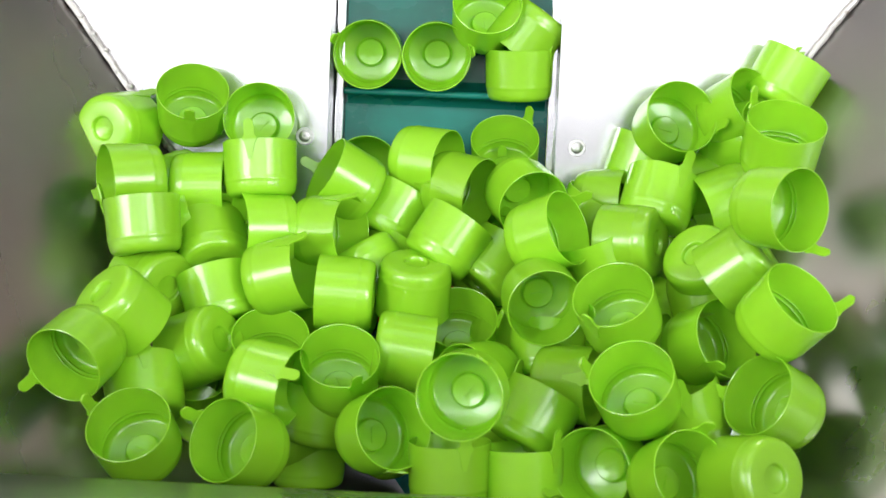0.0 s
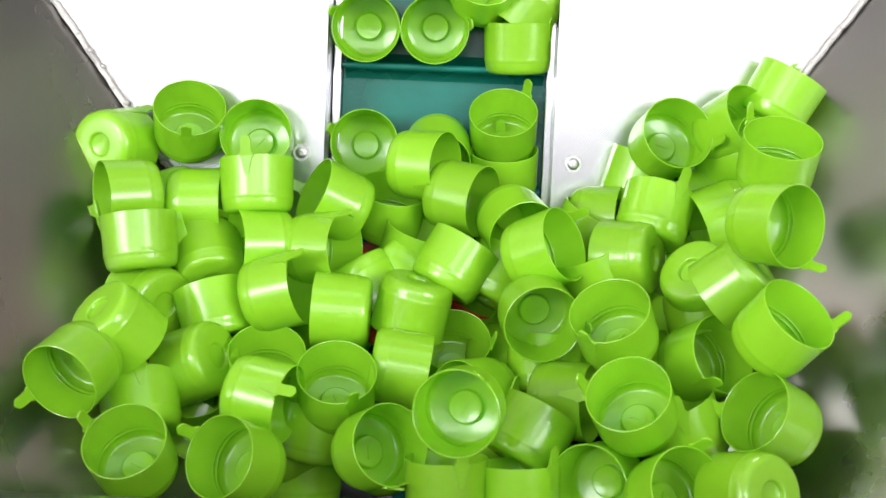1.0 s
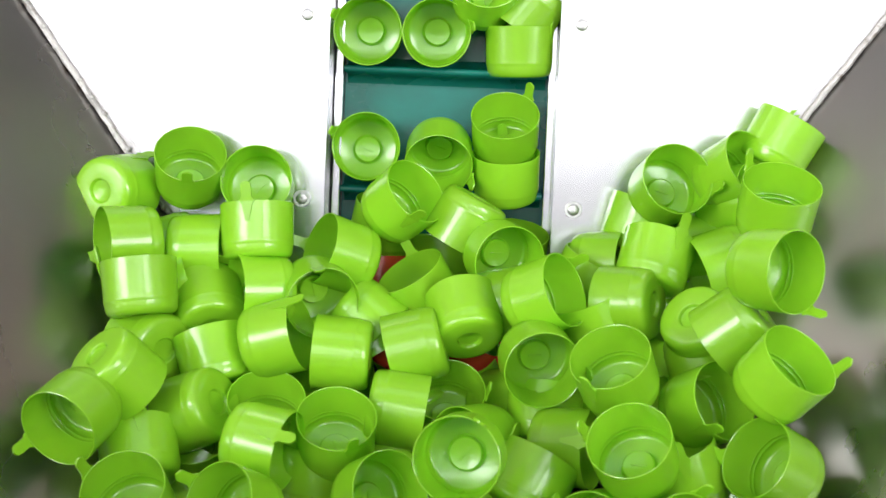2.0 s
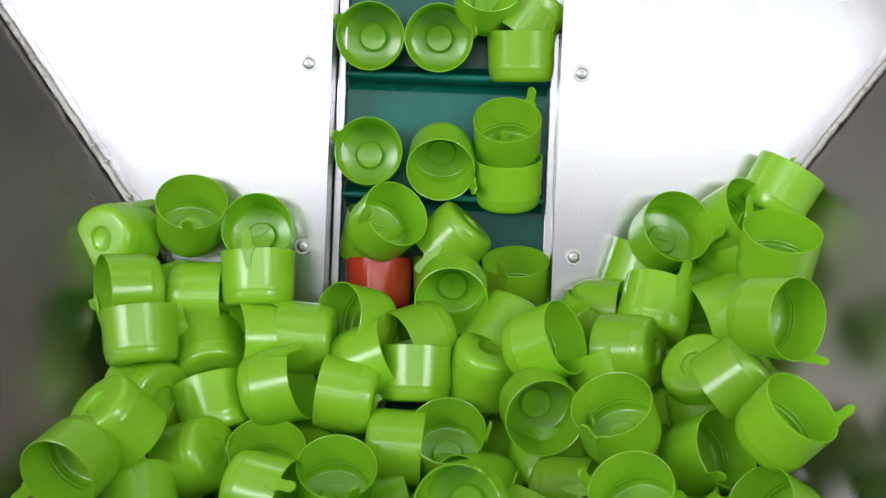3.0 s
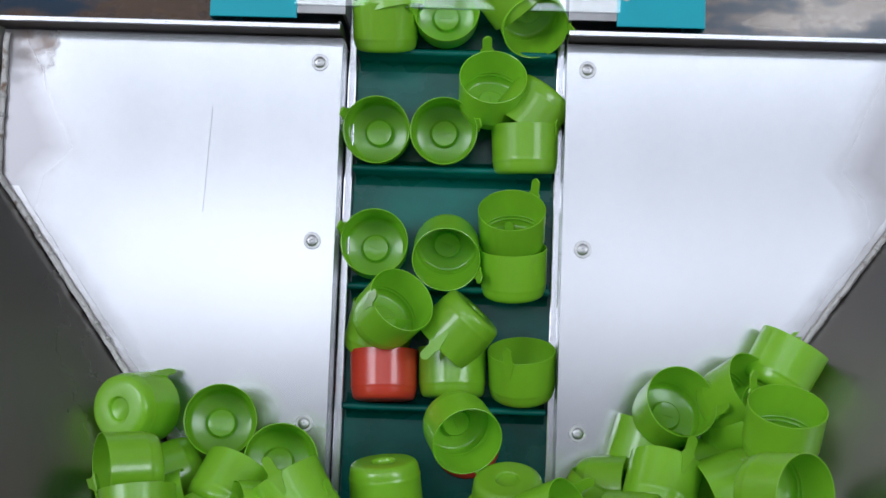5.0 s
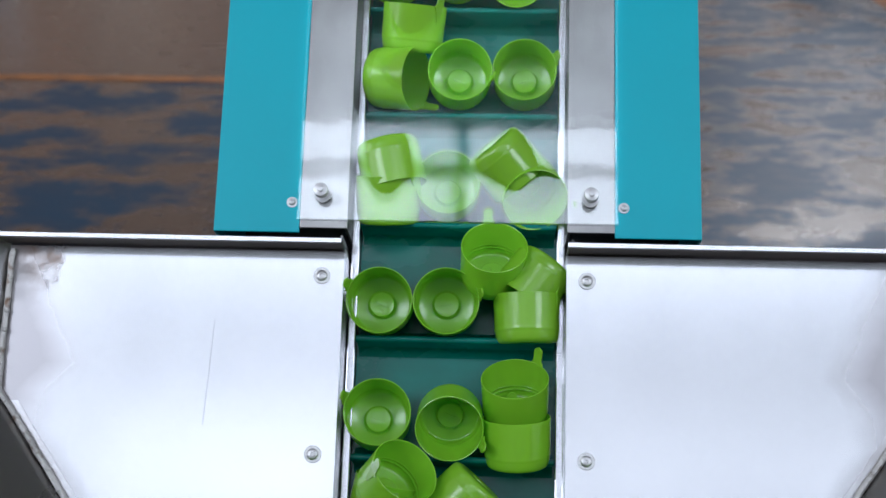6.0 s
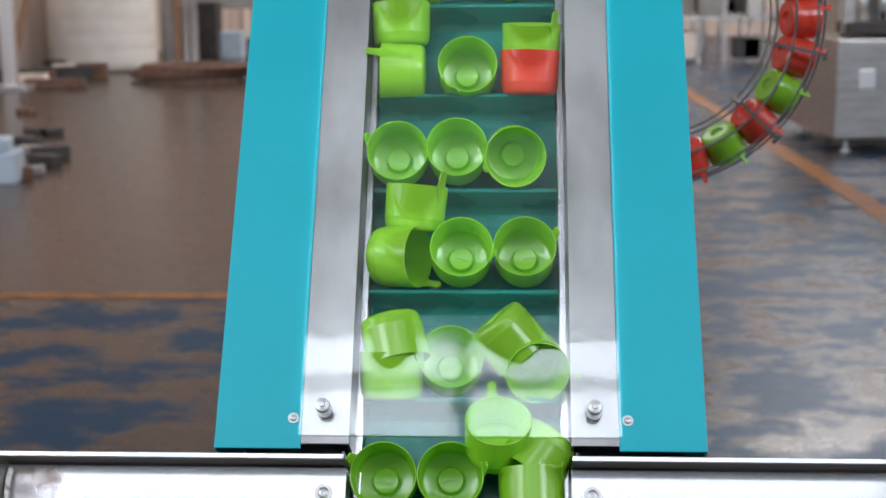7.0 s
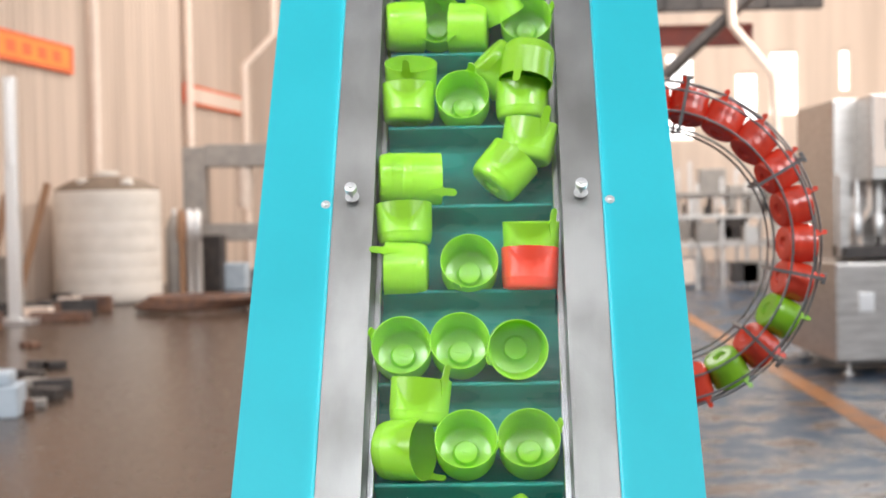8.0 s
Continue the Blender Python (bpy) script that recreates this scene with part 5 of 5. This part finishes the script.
    walk(put_cap(pose(-0.0487, 0.7571, 0.8217, -177, 18, 89)), [
        (0.00, pose(-0.0487, 0.7571, 0.8217, -177, 18, 89)),
        (0.50, pose(-0.0510, 0.7576, 0.8212, -177, 21, 89)),
        (1.00, pose(-0.0433, 0.7586, 0.8190, -166, 28, 93)),
        (1.50, pose(-0.0346, 0.7564, 0.8146, -152, 34, 94)),
        (2.00, pose(-0.0258, 0.7578, 0.8062, -107, 36, 90)),
        (2.50, pose(-0.0319, 0.7537, 0.7930, -47, 42, 91)),
        (3.00, pose(-0.0482, 0.7569, 0.7904, 3, 44, 96)),
        (3.50, pose(-0.0353, 0.7477, 0.7910, -27, 25, 41)),
        (3.75, pose(-0.0326, 0.7475, 0.7890, -37, -4, -3)),
        (4.00, pose(-0.0303, 0.7470, 0.7872, -22, -33, -50)),
        (4.10, pose(-0.0279, 0.7526, 0.7892, -37, -3, 1)),
        (4.20, pose(-0.0259, 0.7583, 0.7912, -24, 28, 50)),
        (4.50, pose(-0.0259, 0.7583, 0.7912, -24, 28, 50)),
        (8.00, pose(-0.0259, 0.7583, 0.7912, -24, 28, 50)),
    ])
    walk(put_cap(pose(-0.0381, 0.7751, 0.8034, -7, 58, 44)), [
        (0.00, pose(-0.0381, 0.7751, 0.8034, -7, 58, 44)),
        (0.50, pose(-0.0350, 0.7726, 0.8024, -6, 58, 44)),
        (1.00, pose(-0.0291, 0.7690, 0.8007, -6, 56, 47)),
        (1.50, pose(-0.0265, 0.7594, 0.8018, -8, 55, 47)),
        (2.00, pose(-0.0058, 0.7561, 0.8074, -73, 44, 24)),
        (2.50, pose(0.0087, 0.7671, 0.8232, -134, 20, 28)),
        (3.00, pose(0.0086, 0.7817, 0.8282, -177, 11, 45)),
        (3.50, pose(0.0124, 0.7790, 0.8249, -175, 13, 47)),
        (4.20, pose(0.0128, 0.8138, 0.8261, 173, 11, 49)),
        (4.50, pose(0.0128, 0.8138, 0.8261, 173, 11, 49)),
        (8.00, pose(0.0128, 0.8138, 0.8261, 173, 11, 49)),
    ])
    walk(put_cap(pose(-0.0153, 0.7372, 0.7501, 10, 2, -2)), [
        (0.00, pose(-0.0153, 0.7372, 0.7501, 10, 2, -2)),
        (0.50, pose(-0.0137, 0.7367, 0.7497, 10, 2, -2)),
        (1.50, pose(-0.0221, 0.7335, 0.7421, 10, 3, -2)),
        (3.50, pose(-0.0208, 0.7270, 0.7636, 15, 0, -3)),
        (3.80, pose(-0.0208, 0.7270, 0.7636, 15, 0, -3)),
        (8.00, pose(-0.0208, 0.7270, 0.7636, 15, 0, -3)),
    ])
    walk(put_cap(pose(-0.0755, 0.6972, 0.7906, 110, 63, 106)), [
        (0.00, pose(-0.0755, 0.6972, 0.7906, 110, 63, 106)),
        (0.50, pose(-0.0756, 0.6971, 0.7903, 110, 63, 106)),
        (1.50, pose(-0.0764, 0.6996, 0.7890, 110, 64, 104)),
        (3.50, pose(-0.0818, 0.7258, 0.7763, 91, 66, 89)),
        (3.80, pose(-0.0818, 0.7258, 0.7763, 91, 66, 89)),
        (8.00, pose(-0.0818, 0.7258, 0.7763, 91, 66, 89)),
    ])
    walk(put_cap(pose(-0.0768, 0.7865, 0.7366, 20, 29, 73), red=True), [
        (0.00, pose(-0.0768, 0.7865, 0.7366, 20, 29, 73)),
        (1.00, pose(-0.0744, 0.7632, 0.7517, 20, 29, 73)),
        (1.50, pose(-0.0740, 0.7581, 0.7539, 19, 29, 73)),
        (2.50, pose(-0.0448, 0.8108, 0.7597, 2, 66, 69)),
        (3.50, pose(-0.0146, 0.8709, 0.7696, -140, 74, -62)),
        (4.20, pose(-0.0164, 0.8819, 0.7853, -168, 63, -75)),
        (4.70, pose(-0.0164, 0.8920, 0.8001, -168, 63, -75)),
        (5.50, pose(-0.0164, 0.9081, 0.8238, -168, 63, -75)),
        (6.50, pose(-0.0164, 0.9282, 0.8534, -168, 63, -75)),
        (8.00, pose(-0.0164, 0.9584, 0.8978, -168, 63, -75)),
    ])
    walk(put_cap(pose(-0.0367, 0.8213, 0.7000, 18, 29, 72), red=True), [
        (0.00, pose(-0.0367, 0.8213, 0.7000, 18, 29, 72)),
        (1.00, pose(-0.0227, 0.7924, 0.7223, 18, 28, 72)),
        (1.50, pose(-0.0182, 0.7878, 0.7293, 18, 28, 71)),
        (3.50, pose(-0.0296, 0.7964, 0.7403, 19, 32, 75)),
        (3.80, pose(-0.0296, 0.7964, 0.7403, 19, 32, 75)),
        (8.00, pose(-0.0296, 0.7964, 0.7403, 19, 32, 75)),
    ])
    walk(put_cap(pose(-0.0785, 0.8115, 0.7632, 20, 28, 73)), [
        (0.00, pose(-0.0785, 0.8115, 0.7632, 20, 28, 73)),
        (1.50, pose(-0.0459, 0.8124, 0.7787, -7, 19, 74)),
        (2.25, pose(-0.0314, 0.8103, 0.7934, -47, 12, 102)),
        (3.00, pose(-0.0301, 0.8128, 0.8147, -86, 24, 129)),
        (3.50, pose(-0.0278, 0.8198, 0.8164, -89, 25, 131)),
        (4.00, pose(-0.0684, 0.8274, 0.8170, -163, 25, 129)),
        (4.20, pose(-0.0795, 0.8265, 0.8175, 179, 35, 127)),
        (4.50, pose(-0.0795, 0.8265, 0.8175, 179, 35, 127)),
        (8.00, pose(-0.0795, 0.8265, 0.8175, 179, 35, 127)),
    ])
    walk(put_cap(pose(-0.0181, 0.8147, 0.7589, 47, 44, 56)), [
        (0.00, pose(-0.0181, 0.8147, 0.7589, 47, 44, 56)),
        (0.75, pose(-0.0609, 0.8136, 0.7813, 93, 40, 67)),
        (1.50, pose(-0.0958, 0.8074, 0.8040, 135, 32, 71)),
        (2.25, pose(-0.1040, 0.7936, 0.8036, 97, 32, 73)),
        (3.00, pose(-0.1037, 0.7764, 0.8023, 59, 33, 76)),
        (3.50, pose(-0.0961, 0.7676, 0.7955, 59, 33, 76)),
        (4.20, pose(-0.0850, 0.7780, 0.7947, 59, 33, 75)),
        (4.50, pose(-0.0850, 0.7780, 0.7947, 59, 33, 75)),
        (8.00, pose(-0.0850, 0.7780, 0.7947, 59, 33, 75)),
    ])
    walk(put_cap(pose(-0.3029, 0.8503, 0.8633, -165, -59, 48)), [
        (0.00, pose(-0.3029, 0.8503, 0.8633, -165, -59, 48)),
        (3.30, pose(-0.3029, 0.8503, 0.8633, -165, -59, 48)),
        (3.50, pose(-0.3029, 0.8503, 0.8633, -165, -59, 48)),
        (4.00, pose(-0.2905, 0.8488, 0.8658, -167, -60, 49)),
        (4.20, pose(-0.2891, 0.8530, 0.8695, -167, -60, 49)),
        (4.50, pose(-0.2891, 0.8530, 0.8695, -167, -60, 49)),
        (8.00, pose(-0.2891, 0.8530, 0.8695, -167, -60, 49)),
    ])
    walk(put_cap(pose(-0.2395, 0.8841, 0.8463, -8, 15, -86)), [
        (0.00, pose(-0.2395, 0.8841, 0.8463, -8, 15, -86)),
        (3.30, pose(-0.2395, 0.8841, 0.8463, -8, 15, -86)),
        (3.50, pose(-0.2395, 0.8841, 0.8463, -8, 15, -86)),
        (3.80, pose(-0.2212, 0.8977, 0.8437, -5, 50, -84)),
        (4.00, pose(-0.2235, 0.8858, 0.8378, -5, 50, -84)),
        (4.20, pose(-0.2147, 0.8800, 0.8387, -5, 50, -84)),
        (4.50, pose(-0.2147, 0.8800, 0.8387, -5, 50, -84)),
        (8.00, pose(-0.2147, 0.8800, 0.8387, -5, 50, -84)),
    ])
    walk(put_cap(pose(-0.1825, 0.8936, 0.8381, -31, 30, -137)), [
        (0.00, pose(-0.1825, 0.8936, 0.8381, -31, 30, -137)),
        (3.30, pose(-0.1825, 0.8936, 0.8381, -31, 30, -137)),
        (3.50, pose(-0.1825, 0.8936, 0.8381, -31, 30, -137)),
        (4.00, pose(-0.1733, 0.8544, 0.8237, -44, 27, -140)),
        (4.20, pose(-0.1650, 0.8517, 0.8238, -44, 27, -140)),
        (4.50, pose(-0.1650, 0.8517, 0.8238, -44, 27, -140)),
        (8.00, pose(-0.1650, 0.8517, 0.8238, -44, 27, -140)),
    ])
    walk(put_cap(pose(-0.1718, 0.8047, 0.8382, 11, -44, -99)), [
        (0.00, pose(-0.1718, 0.8047, 0.8382, 11, -44, -99)),
        (3.30, pose(-0.1718, 0.8047, 0.8382, 11, -44, -99)),
        (3.50, pose(-0.1718, 0.8047, 0.8382, 11, -44, -99)),
        (4.00, pose(-0.1354, 0.7794, 0.8266, 36, -38, -96)),
        (4.20, pose(-0.1293, 0.7773, 0.8264, 36, -38, -96)),
        (4.50, pose(-0.1293, 0.7773, 0.8264, 36, -38, -96)),
        (8.00, pose(-0.1293, 0.7773, 0.8264, 36, -38, -96)),
    ])
    walk(put_cap(pose(-0.2442, 0.8212, 0.8302, 89, 56, 92)), [
        (0.00, pose(-0.2442, 0.8212, 0.8302, 89, 56, 92)),
        (3.30, pose(-0.2442, 0.8212, 0.8302, 89, 56, 92)),
        (3.50, pose(-0.2442, 0.8212, 0.8302, 89, 56, 92)),
        (4.00, pose(-0.2081, 0.8019, 0.8159, 31, 64, 100)),
        (4.20, pose(-0.2059, 0.7962, 0.8166, 34, 63, 104)),
        (4.50, pose(-0.2059, 0.7962, 0.8166, 34, 63, 104)),
        (8.00, pose(-0.2059, 0.7962, 0.8166, 34, 63, 104)),
    ])

motions()
